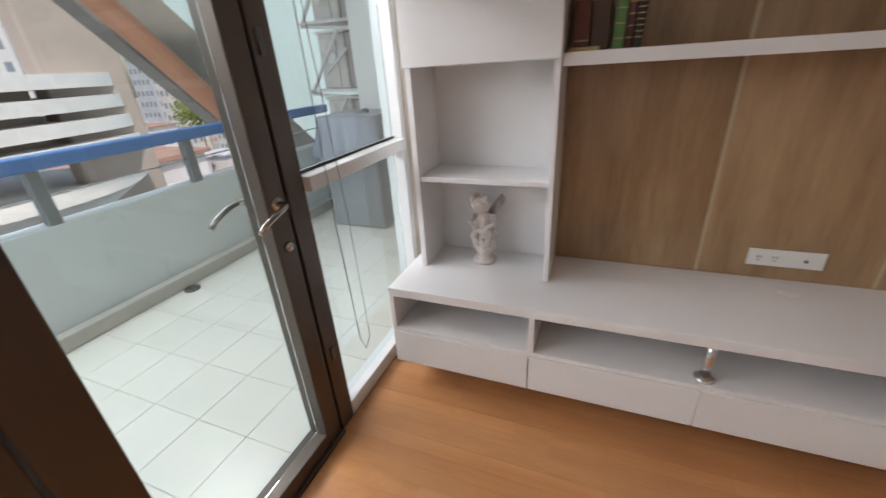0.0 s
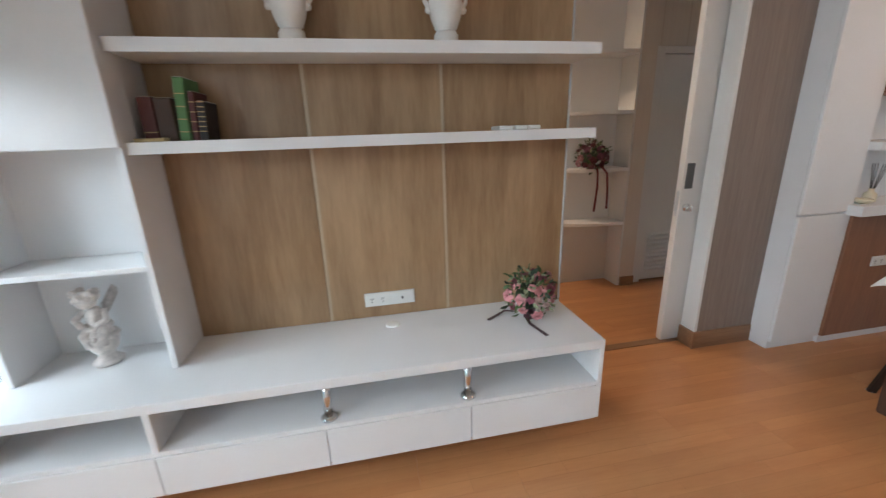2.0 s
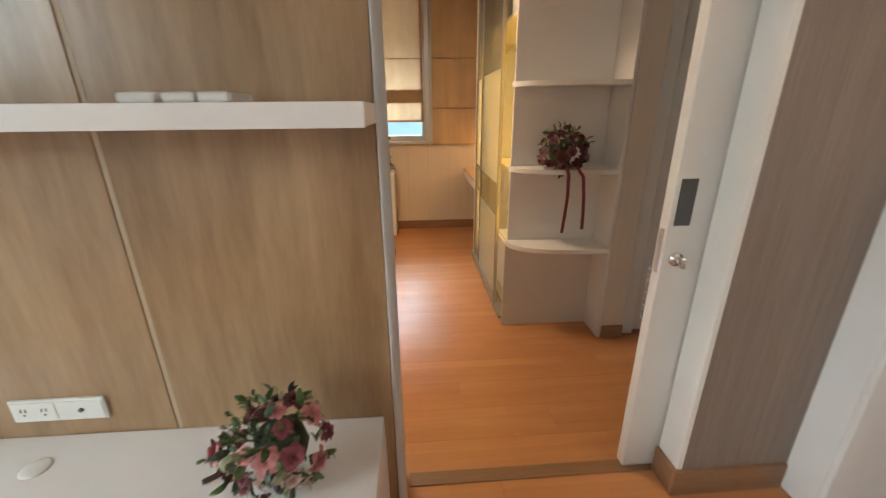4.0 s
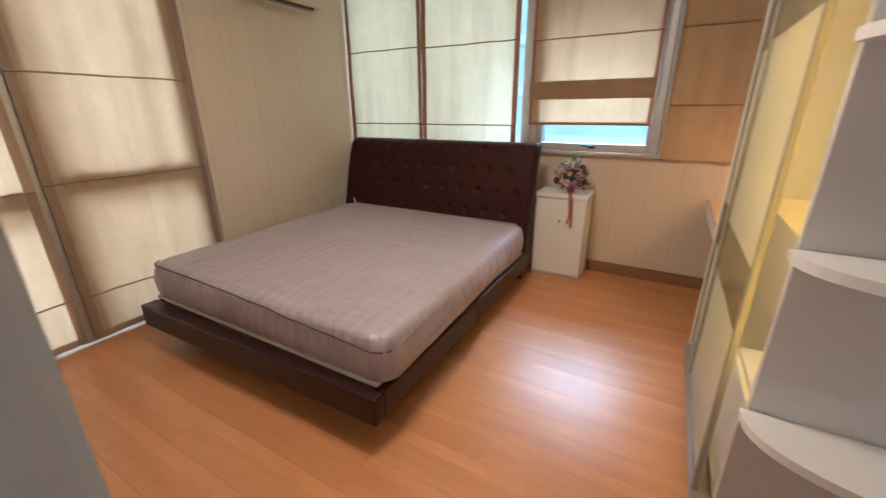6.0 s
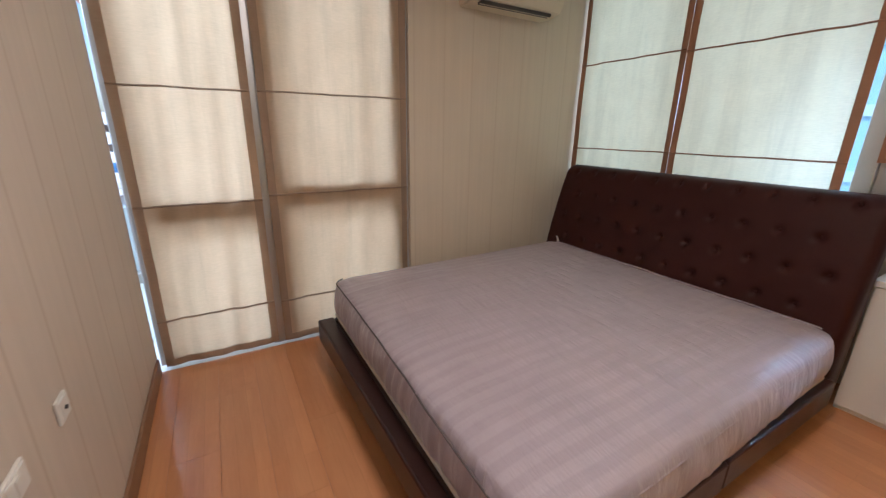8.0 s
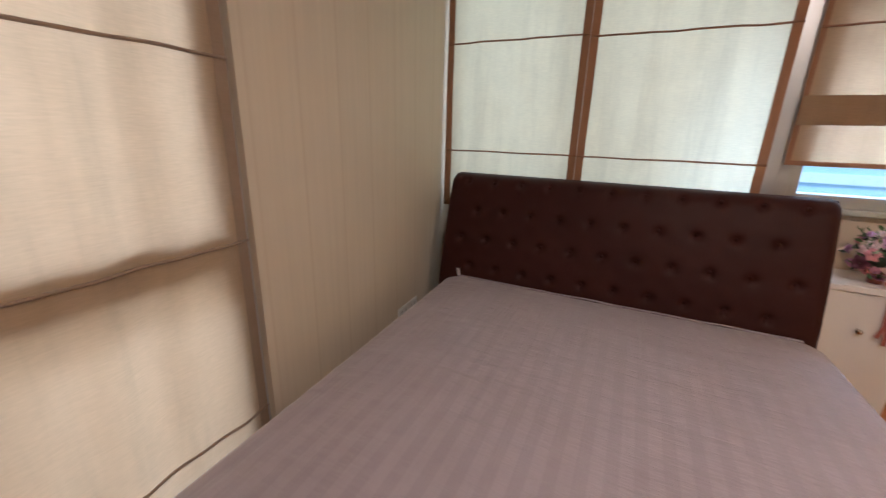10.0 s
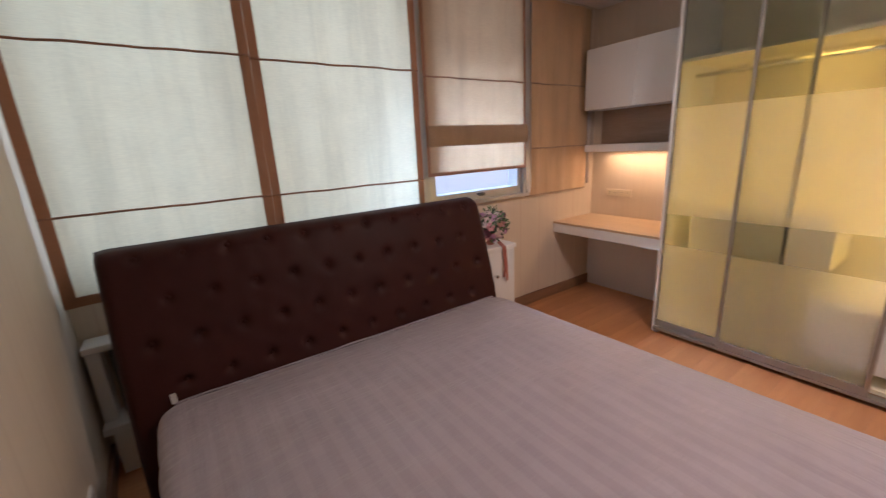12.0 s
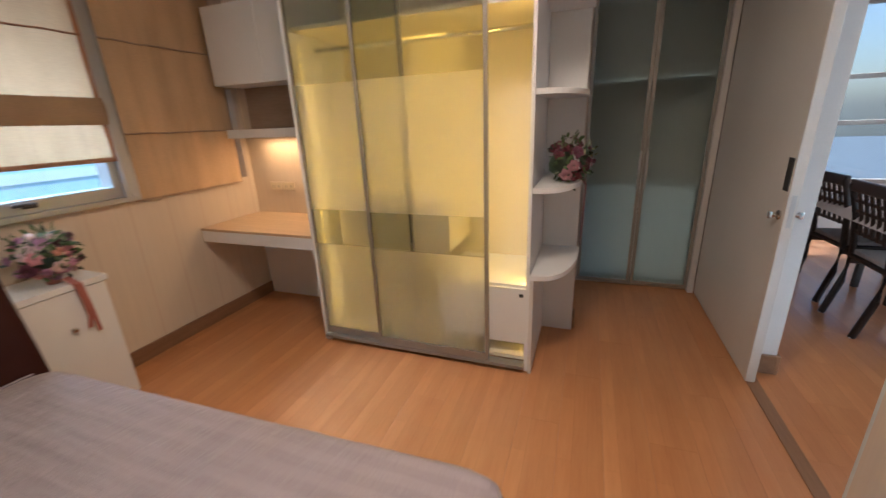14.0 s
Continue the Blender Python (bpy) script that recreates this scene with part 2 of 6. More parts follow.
CREAM = plain("cream_plastic", (0.70, 0.62, 0.45), 0.4, var=0.05)
CERAMIC = plain("white_ceramic", (0.78, 0.76, 0.72), 0.3, var=0.08, scale=14)
STATUE = plain("cream_resin", (0.66, 0.60, 0.56), 0.55, var=0.25, scale=30, fine=60, relief=0.25)
LEATHER = plain("brown_leather", (0.026, 0.0095, 0.008), 0.33, var=0.25, scale=6, fine=260, relief=0.2, spec=0.35)
TUFT = plain("tufted_dark_leather", (0.036, 0.0088, 0.0072), 0.50, var=0.2, scale=7, fine=240, relief=0.2, spec=0.18)
SHEET = cloth("mauve_grey_satin_stripe", (0.385, 0.335, 0.385), 0, rough=0.54, stripe=0.036, sheen=0.25, satin=True)
PIPE = plain("dark_piping", (0.10, 0.085, 0.09), 0.8)
FOAM = plain("cream_foam", (0.66, 0.61, 0.53), 0.9)
BLIND_N = cloth("cream_blind_cloth", (0.76, 0.70, 0.52), 0.55)
BLIND_W = cloth("beige_blind_cloth", (0.70, 0.525, 0.34), 0.50)
# Blind cloth darkened: the shade of its stacked fold is put into the colour.
BLIND_FOLD_SHADE = cloth("shaded_fold_cloth", (0.33, 0.22, 0.13), 0.06)
# Browner copy of the cream cloth; the weaker backlight is in its colour.
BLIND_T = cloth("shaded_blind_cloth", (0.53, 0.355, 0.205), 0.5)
BLIND_P = cloth("tan_blind_cloth", (0.64, 0.45, 0.265), 0.08)
TRIM = cloth("brown_blind_trim", (0.36, 0.18, 0.10), 0.18)
ROLLED = cloth("dark_brown_blind", (0.13, 0.068, 0.042), 0.04)
TRIM_GREY = cloth("taupe_blind_trim", (0.46, 0.34, 0.24), 0.3)
CORD = plain("beige_cord", (0.60, 0.55, 0.45), 0.8)
GLASS = glazing("clear_glass", 0.0, (0.97, 1.0, 0.99))
GLASS_GREEN = glazing("green_float_glass", 0.0, (0.88, 0.995, 0.985))
FROST = glazing("frosted_glass", 0.82, (0.95, 0.96, 0.92), 1.42)
FROST_CLEAR = glazing("lightly_frosted_glass", 0.22, (0.84, 0.86, 0.78), 1.2)
FROST_GREY = glazing("frosted_cabinet_glass", 0.36, (0.58, 0.73, 0.77), 1.3, False)
GLASS_FILM = glazing("tinted_film_glass", 0.0, (0.34, 0.42, 0.48))
MIRROR = plain("dark_mirror", (0.10, 0.10, 0.10), 0.05, 1.0, var=0.0, relief=0)
HANDLE = plain("satin_nickel", (0.42, 0.40, 0.38), 0.22, 1.0, var=0.05, relief=0)
JOINT = plain("beige_joint_strip", (0.50, 0.40, 0.28), 0.6)
WARDBACK = plain("wardrobe_lining", (0.78, 0.72, 0.58), 0.6, var=0.03)
DESKTOP = timber("light_oak_desk", (0.50, 0.35, 0.21), (0.64, 0.48, 0.31), "y", 0.4, 14, 1.0)
NICHE = timber("niche_veneer", (0.26, 0.17, 0.11), (0.38, 0.27, 0.19), "y", 0.45, 14, 1.0)
TILE = plain("balcony_tile", (0.74, 0.745, 0.685), 0.24, var=0.07, scale=4, rand=0.05)
GROUT = plain("grout", (0.66, 0.655, 0.60), 0.9)
PARAPET = plain("balcony_paint", (0.66, 0.715, 0.725), 0.75, var=0.06, scale=2)
AQUA = plain("pale_aqua_paint", (0.60, 0.79, 0.79), 0.75, var=0.05, scale=0.6, fine=5)
# Grey of the fin's concrete with its shade already in the colour.
FINGREY = plain("fin_shade_grey", (0.33, 0.32, 0.30), 0.8, var=0.1, scale=1.0)
# Darkened brown-grey puts the column's shaded side into its colour.
BROWNGREY = plain("brown_grey_shaded", (0.46, 0.39, 0.35), 0.8, var=0.1, scale=0.5, fine=6)
WASHER = plain("grey_washer_body", (0.17, 0.19, 0.21), 0.4, var=0.1)
KERB = plain("kerb_cement", (0.50, 0.49, 0.45), 0.85, var=0.2)
RAILBLUE = plain("blue_rail_paint", (0.10, 0.235, 0.52), 0.4, var=0.1)
POSTGREY = plain("post_grey", (0.24, 0.26, 0.27), 0.5)
GAPGREY = plain("gap_shade_grey", (0.40, 0.40, 0.40), 0.85, var=0.12, scale=1.2)
BEAM = plain("terracotta_paint", (0.64, 0.32, 0.21), 0.6, var=0.1)
COVER = cloth("blue_grey_cover", (0.20, 0.235, 0.29), 0, rough=0.7)
RACKWHITE = plain("white_rack_paint", (0.62, 0.62, 0.60), 0.5, var=0.2, scale=9)
UNITBEIGE = plain("weathered_cream_casing", (0.56, 0.55, 0.50), 0.55, var=0.25, scale=8)
EBONY = timber("black_stained_wood", (0.012, 0.009, 0.008), (0.03, 0.022, 0.02), "z", 0.35, 12, 1.5)
DARKWOOD = timber("dark_table_wood", (0.05, 0.026, 0.018), (0.10, 0.055, 0.04), "z", 0.35, 12, 1.3)
SEATPAD = cloth("grey_seat_pad", (0.42, 0.41, 0.40))
RIBBON = cloth("burgundy_ribbon", (0.17, 0.02, 0.03), rough=0.5)
RIBBON3 = cloth("dark_ribbon", (0.05, 0.008, 0.014), rough=0.5)
RIBBON2 = cloth("brick_ribbon", (0.36, 0.12, 0.09), rough=0.5)
LEAF = plain("leaf_green", (0.075, 0.135, 0.04), 0.5, var=0.35, scale=30)
LEAF3 = plain("leaf_dark", (0.03, 0.055, 0.028), 0.5, var=0.35, scale=30)
LEAF2 = plain("leaf_pale", (0.30, 0.34, 0.20), 0.5, var=0.3, scale=30)
PETALS = {k: plain("petal_" + k, c, 0.6, var=0.22, scale=25) for k, c in {
    "pink": (0.72, 0.32, 0.34), "pale": (0.74, 0.55, 0.52), "red": (0.13, 0.018, 0.035), "rose": (0.30, 0.085, 0.115), "dusk": (0.36, 0.17, 0.20),
    "plum": (0.17, 0.055, 0.09), "lilac": (0.58, 0.30, 0.47), "peach": (0.58, 0.27, 0.20)}.items()}
BOOKS = {k: plain("book_" + k, c, 0.55, var=0.15, scale=20) for k, c in {
    "black": (0.018, 0.015, 0.014), "green": (0.10, 0.23, 0.075), "maroon": (0.10, 0.025, 0.02), "brown": (0.07, 0.035, 0.02), "gold": (0.50, 0.36, 0.16)}.items()}
PAGES = plain("paper_pages", (0.6, 0.55, 0.45), 0.9)
CLOTH_TABLE = cloth("white_tablecloth", (0.66, 0.68, 0.70))
PRINT = plain("blue_leaf_print", (0.12, 0.20, 0.33), 0.85)
CITY = [plain("city_" + str(i), c, 0.8, var=0.15, scale=0.3, fine=6) for i, c in enumerate(
    [(0.74, 0.71, 0.69), (0.62, 0.52, 0.46), (0.80, 0.80, 0.80), (0.60, 0.64, 0.68)])]
CITYGLASS = plain("city_window", (0.30, 0.36, 0.42), 0.2)
FOLIAGE = plain("tree_green", (0.20, 0.27, 0.05), 0.7, var=0.4, scale=3)
ROOFRED = plain("roof_sheet", (0.45, 0.28, 0.22), 0.7, var=0.3, scale=0.6, fine=4)
ASPHALT = plain("asphalt", (0.34, 0.34, 0.33), 0.9, var=0.2, scale=0.2)
LAMPSHADE = plain("black_lamp_shade", (0.03, 0.03, 0.035), 0.4)

# ---- builders ----
ORIGIN = {}


def rb(bm, x0, x1, y0, y1, z0, z1, r=0.003):
    """A cuboid with eased edges."""
    m = Matrix.Translation(((x0 + x1) / 2, (y0 + y1) / 2, (z0 + z1) / 2)) @ Matrix.Diagonal((x1 - x0, y1 - y0, z1 - z0, 1))
    v = bmesh.ops.create_cube(bm, size=1, matrix=m)["verts"]
    if r:
        e = list({e for q in v for e in q.link_edges})
        bmesh.ops.bevel(bm, geom=e, offset=min(r, 0.3 * min(x1 - x0, y1 - y0, z1 - z0)), segments=2, affect="EDGES", profile=0.5)
    return bm


def rod(bm, a, b, r0, r1=None, seg=14):
    a, b = Vector(a), Vector(b)
    d = b - a
    m = Matrix.Translation((a + b) / 2) @ d.to_track_quat("Z", "Y").to_matrix().to_4x4()
    bmesh.ops.create_cone(bm, cap_ends=True, segments=seg, radius1=r0, radius2=r0 if r1 is None else r1, depth=d.length, matrix=m)
    return bm


def ring_sweep(bm, pts, r, seg=8, flat=1.0):
    """A tube along points."""
    rings = []
    for i, p in enumerate(pts):
        p = Vector(p)
        d = (Vector(pts[min(i + 1, len(pts) - 1)]) - Vector(pts[max(i - 1, 0)])).normalized()
        q = d.to_track_quat("Z", "Y")
        rings.append([bm.verts.new(p + q @ Vector((r * math.cos(2 * math.pi * k / seg), r * flat * math.sin(2 * math.pi * k / seg), 0))) for k in range(seg)])
    for a, b in zip(rings, rings[1:]):
        for k in range(seg):
            bm.faces.new((a[k], a[(k + 1) % seg], b[(k + 1) % seg], b[k]))
    bm.faces.new(rings[0][::-1])
    bm.faces.new(rings[-1])
    return bm


def lathe(bm, profile, at, seg=24):
    rings = []
    for r, z in profile:
        rings.append([bm.verts.new((at[0] + r * math.cos(2 * math.pi * k / seg), at[1] + r * math.sin(2 * math.pi * k / seg), at[2] + z)) for k in range(seg)])
    for a, b in zip(rings, rings[1:]):
        for k in range(seg):
            bm.faces.new((a[k], a[(k + 1) % seg], b[(k + 1) % seg], b[k]))
    bm.faces.new(rings[0][::-1])
    bm.faces.new(rings[-1])
    return bm


def sheet(bm, fn, nu, nv):
    """A grid of nu x nv cells through fn(u, v)."""
    g = [[bm.verts.new(fn(i / nu, j / nv)) for j in range(nv + 1)] for i in range(nu + 1)]
    for i in range(nu):
        for j in range(nv):
            bm.faces.new((g[i][j], g[i + 1][j], g[i + 1][j + 1], g[i][j + 1]))
    return bm


def prism(bm, pts, z0, z1):
    lo = [bm.verts.new((x, y, z0)) for x, y in pts]
    hi = [bm.verts.new((x, y, z1)) for x, y in pts]
    bm.faces.new(lo[::-1])
    bm.faces.new(hi)
    for k in range(len(pts)):
        j = (k + 1) % len(pts)
        bm.faces.new((lo[k], lo[j], hi[j], hi[k]))
    return bm


def link_mesh(name, bm, material, smooth=False):
    bmesh.ops.recalc_face_normals(bm, faces=bm.faces)
    me = bpy.data.meshes.new(name)
    bm.to_mesh(me)
    bm.free()
    me.materials.append(material)
    if smooth:
        me.polygons.foreach_set("use_smooth", [True] * len(me.polygons))
    return new(name, me)


def thing(name, at, label, category, group="", kind=""):
    """An Empty at a thing's base, to carry its parts."""
    ob = new(name)
    ob.empty_display_size = 0.05
    ob.location = at
    ORIGIN[ob] = Vector(at)
    return tagged(ob, label, category, group, kind)


def part(name, bm, material, parent, label="", smooth=False):
    ob = link_mesh(name, bm, material, smooth)
    ob.parent = parent
    if parent in ORIGIN:
        ob.matrix_parent_inverse = Matrix.Translation(-ORIGIN[parent])
    return tagged(ob, label)


def box_part(name, parent, material, dims, r=0.003, label=""):
    return part(name, rb(bmesh.new(), *dims, r), material, parent, label)


def solid(name, bm, material, label="", category="", group="", kind="", smooth=False):
    return tagged(link_mesh(name, bm, material, smooth), label, category, group, kind)


def setting(name, dims, material, label, category, r=0.0):
    return solid(name, rb(bmesh.new(), *dims, r), material, label, category, kind="structure")


def boxes(*dims, r=0.003):
    bm = bmesh.new()
    for d in dims:
        rb(bm, *d, r)
    return bm

# ---- large structure ----
H = 2.6
floor = setting("floor", (-0.96, 6.3, -2.6, 6.05, -0.12, -0.012), FLOOR, "orange-brown wood laminate floor of staggered planks", "floor")
setting("ceiling", (-1.1, 6.3, -2.6, 6.05, H, H + 0.1), CEIL, "plain off-white painted ceiling", "ceiling")

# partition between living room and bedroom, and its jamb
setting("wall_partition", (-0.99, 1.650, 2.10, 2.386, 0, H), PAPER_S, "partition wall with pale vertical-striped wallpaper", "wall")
jp = [(1.6505, 2.384), (1.6505, 2.101), (1.6795, 2.101), (1.6795, 2.078)] + [(1.681 + 0.022 * math.sin(radians(9 * k)), 2.138 - 0.062 * math.cos(radians(9 * k))) for k in range(11)] + [(1.690, 2.330), (1.674, 2.372), (1.668, 2.384)]
jamb = solid("door_jamb", prism(bmesh.new(), jp, 0, H), JAMB, "pale grey painted rounded jamb at the partition end", "door frame", kind="structure", smooth=False)
sp_ = bmesh.new()
lathe(sp_, [(0.013, 0), (0.013, 0.0015), (0.010, 0.0025)], (0, 0, 0), 18)
for v in sp_.verts:
    v.co.y *= 3.2
bmesh.ops.transform(sp_, matrix=pose(1.690, 2.322, 0.975, 90, 0, 93), verts=sp_.verts)
part("strike_plate", sp_, JAMB, jamb, "small painted strike plate", True)
part("strike_hole", rb(bmesh.new(), 1.6885, 1.6945, 2.314, 2.329, 0.962, 0.990, 0.002), SLOT, jamb)
# stub wall right of the opening, with wallpaper
setting("wall_living_east", (2.735, 6.3, 2.178, 2.285, 0, H), GREYWALL, "grey-brown textured wallpaper wall beside the doorway", "wall")
setting("door_reveal", (2.715, 2.735, 2.176, 2.287, 0, H), WHITE_WALL, "white painted end face of the wall beside the doorway", "door frame")
bb = bmesh.new()
rb(bb, 2.700, 3.15, 2.160, 2.178, 0, 0.118, 0.004)
solid("baseboard", bb, SKIRT, "brown wooden baseboard", "baseboard", kind="structure")
bb = bmesh.new()
rb(bb, 2.700, 2.715, 2.178, 2.288, 0, 0.118, 0.004)
solid("baseboard_end", bb, SKIRT, "short brown wooden baseboard round the wall end", "baseboard", kind="structure")
setting("threshold_strip", (1.704, 2.70, 2.276, 2.336, 0.0005, 0.006), SKIRT, "flat brown threshold strip on the floor", "threshold", 0.002)

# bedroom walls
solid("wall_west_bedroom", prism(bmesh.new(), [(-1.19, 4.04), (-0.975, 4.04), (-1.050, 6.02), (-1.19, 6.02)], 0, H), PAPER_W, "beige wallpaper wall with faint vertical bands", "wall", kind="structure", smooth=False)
setting("floor_corner", (-1.06, -0.961, 4.25, 5.88, -0.12, -0.002), FLOOR, "laminate floor strip in the bedroom corner", "floor")
wn_bm = bmesh.new()
rb(wn_bm, 0.90, 2.80, 5.88, 6.02, 0, 1.03, 0)
rb(wn_bm, 1.98, 2.80, 5.88, 6.02, 1.03, H, 0)
rb(wn_bm, 2.80, 2.868, 5.88, 6.02, 0, 1.05, 0)
rb(wn_bm, 2.80, 2.868, 5.88, 6.02, 1.72, H, 0)
rb(wn_bm, 2.868, 3.10, 5.88, 6.02, 0, H, 0)
rb(wn_bm, -1.06, 0.90, 5.88, 6.02, 0, 0.90, 0)
rb(wn_bm, -1.06, 1.98, 5.88, 6.02, 2.56, H, 0)
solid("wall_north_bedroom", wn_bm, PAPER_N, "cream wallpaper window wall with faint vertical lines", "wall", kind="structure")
setting("baseboard_north", (1.535, 2.92, 5.862, 5.88, 0, 0.10), SKIRT, "brown wooden baseboard under the window wall", "baseboard", 0.004)
solid("baseboard_west", prism(bmesh.new(), [(-0.978, 4.04), (-0.958, 4.04), (-1.027, 5.86), (-1.047, 5.86)], 0, 0.10), SKIRT, "brown wooden baseboard along the wallpaper wall", "baseboard", kind="structure", smooth=False)
setting("baseboard_south", (-0.95, 1.650, 2.386, 2.402, 0, 0.10), SKIRT, "brown wooden baseboard along the partition", "baseboard", 0.004)
setting("wall_nook_back", (2.93, 3.10, 4.885, 5.88, 0, H), PAPER_N, "cream wall at the back of the desk nook", "wall")
setting("wall_closet_back", (2.93, 3.065, 3.262, 4.885, 0, H), PAPER_S, "beige painted wall end beside the shelves", "wall")
setting("baseboard_block", (2.93, 3.069, 3.246, 3.262, 0, 0.085), SKIRT, "short brown baseboard on the wall end", "baseboard", 0.003)
setting("wall_bath_lintel", (3.065, 3.86, 3.30, 3.42, 2.03, H), PAPER_S, "beige wall above the louvred door", "wall")
setting("wall_bath_side", (3.80, 3.90, 3.30, 3.42, 0, 2.03), PAPER_S, "beige wall beside the louvred door", "wall")
setting("wall_bath_back", (3.0, 4.5, 3.44, 3.54, 0, H), PAPER_S, "plain wall behind the louvred door", "wall")
setting("wall_corridor_east", (4.35, 4.45, 2.285, 3.54, 0, H), PAPER_S, "plain wall behind the glass cabinet", "wall")

# living room outer walls
setting("wall_living_south", (-0.96, 6.3, -2.7, -2.6, 0, H), WHITE_WALL, "plain white wall", "wall")
we = bmesh.new()
rb(we, 6.2, 6.3, -2.6, 2.178, 0, 0.55, 0)
rb(we, 6.2, 6.3, -2.6, 2.178, 2.45, H, 0)
rb(we, 6.2, 6.3, -2.6, -2.2, 0.55, 2.45, 0)
rb(we, 6.2, 6.3, 1.2, 2.178, 0.55, 2.45, 0)
solid("wall_living_far", we, WHITE_WALL, "white far wall of the dining end with a window", "wall", kind="structure")

# ---- openings: louvred door, sliding door, glazing ----
d1 = thing("door_1", (3.46, 3.32, 0), "closed beige louvred bathroom door", "door", kind="structure")
part("door_frame", boxes((3.069, 3.16, 3.285, 3.335, 0, 2.03), (3.16, 3.80, 3.285, 3.335, 1.975, 2.03), r=0.004), DOORWHITE, d1)
d1l = box_part("door_leaf", d1, DOORWHITE, (3.163, 3.798, 3.312, 3.345, 0.012, 1.972), 0.003, "beige-grey flush door leaf")
for i in range(9):
    z = 0.115 + i * 0.042
    bm = boxes((3.215, 3.74, -0.012, 0.012, -0.012, 0.012), r=0.002)
    bmesh.ops.rotate(bm, verts=bm.verts, cent=(0, 0, 0), matrix=Matrix.Rotation(radians(40), 3, "X"))
    bmesh.ops.translate(bm, verts=bm.verts, vec=(0, 3.308, z))
    part("louvre_slat", bm, DOORWHITE, d1l)

d2 = thing("door_2", (3.18, 2.322, 0.008), "white flush sliding door standing open, with lock and knob", "door", kind="structure")
leaf = box_part("door_leaf", d2, DOORWHITE, (2.58, 3.78, 2.300, 2.345, 0.008, 2.58), 0.004, "white painted sliding leaf")
box_part("edge_plate", d2, ALU_LIGHT, (2.577, 2.5805, 2.312, 2.330, 0.872, 1.028), 0.001, "steel lock plate in the leaf edge")
for y0, y1, ky in ((2.2965, 2.3005, 2.285), (2.3445, 2.3485, 2.36)):
    pull = box_part("pull_plate", d2, STEELDARK, (2.598, 2.652, y0, y1, 1.042, 1.195), 0.002, "recessed steel pull plate")
    s = -1 if ky < 2.32 else 1
    kb = bmesh.new()
    rod(kb, (2.628, 2.322 + s * 0.022, 0.925), (2.628, 2.322 + s * 0.030, 0.925), 0.024)
    rod(kb, (2.628, 2.322 + s * 0.030, 0.925), (2.628, 2.322 + s * 0.052, 0.925), 0.010, 0.012)
    rb(kb, 2.621, 2.635, 2.322 + s * 0.06 - 0.012, 2.322 + s * 0.06 + 0.012, 0.907, 0.943, 0.004)
    part("knob", kb, CHROME, d2, "round chrome thumb-turn", True)


def window(name, at, label, frame_boxes, panes, frame_mat, extra=None, mat=None):
    w = thing(name, at, label, "window", kind="structure")
    for i, b in enumerate(frame_boxes):
        box_part("window_frame", w, frame_mat, b, 0.004)
    for p in panes:
        g = box_part("pane", w, mat or GLASS, p, 0.0)
        g.visible_shadow = False
    return w


# glazed balcony front of the living room
XG0, XG1 = -0.965, -0.875
bf = thing("window_1", (-0.92, 0.4, 0), "full-height fixed glazing beside the balcony door", "window", kind="structure")
for nm, d in (("post", (XG0, XG1, 1.252, 1.335, 0.0, H)), ("corner_post", (XG0, -0.862, 2.052, 2.10, 0.0, H)),
              ("bottom_rail", (XG0, XG1, 1.335, 2.052, 0.0, 0.075)), ("head_rail", (XG0, XG1, -2.6, 2.052, 2.5, H))):
    box_part(nm, bf, ALU if nm in ("post",) else ALU_WHITE, d, 0.004)
box_part("middle_rail", bf, ALU_WHITE, (-0.955, -0.845, 1.335, 2.051, 1.045, 1.098), 0.004, "pale aluminium middle rail")
for z0, z1 in ((0.075, 1.045), (1.098, 2.5)):
    g = box_part("pane", bf, GLASS_GREEN, (-0.922, -0.916, 1.337, 2.050, z0, z1), 0)
    g.visible_shadow = False
# Black strip paints the shaded gap between door stile and post.
box_part("gasket", bf, BLACK, (XG0 + 0.01, XG1 - 0.012, 1.2305, 1.2515, 0.018, 2.5), 0)
box_part("gasket", bf, BLACK, (-0.91, -0.905, 1.337, 2.050, 1.098, 1.108), 0)
ks = bmesh.new()
rb(ks, -0.876, -0.868, 1.278, 1.296, 0.36, 0.42, 0.002)
rb(ks, -0.876, -0.868, 1.272, 1.292, 1.46, 1.53, 0.002)
part("catch", ks, STEELDARK, bf)

d3 = thing("door_3", (-0.92, 0.9, 0), "closed glazed balcony door in brown aluminium with lever handle", "door", kind="structure")
for nm, d in (("stile", (XG0 + 0.01, XG1 + 0.008, 1.150, 1.230, 0.02, 2.5)), ("stile", (XG0 + 0.01, XG1 + 0.008, 0.475, 0.598, 0.02, 2.5)),
              ("bottom_rail", (XG0 + 0.01, XG1 + 0.008, 0.598, 1.150, 0.02, 0.085)), ("sill", (XG0, XG1 + 0.02, -2.6, 1.245, -0.012, 0.018))):
    box_part(nm, d3, ALU, d, 0.005)
g = box_part("pane", d3, GLASS_GREEN, (-0.922, -0.916, 0.598, 1.150, 0.085, 2.5), 0)
g.visible_shadow = False
for s in (1, -1):
    x = -0.921 + s * 0.052
    hb = bmesh.new()
    rod(hb, (x - s * 0.004, 1.192, 1.05), (x + s * 0.008, 1.192, 1.05), 0.022)
    ring_sweep(hb, [(x, 1.192, 1.05), (x + s * 0.035, 1.192, 1.05), (x + s * 0.047, 1.18, 1.048), (x + s * 0.05, 1.14, 1.040), (x + s * 0.047, 1.09, 1.022), (x + s * 0.045, 1.065, 1.005)], 0.009, 10)
    part("lever_handle", hb, HANDLE, d3, "curved chrome lever handle", True)
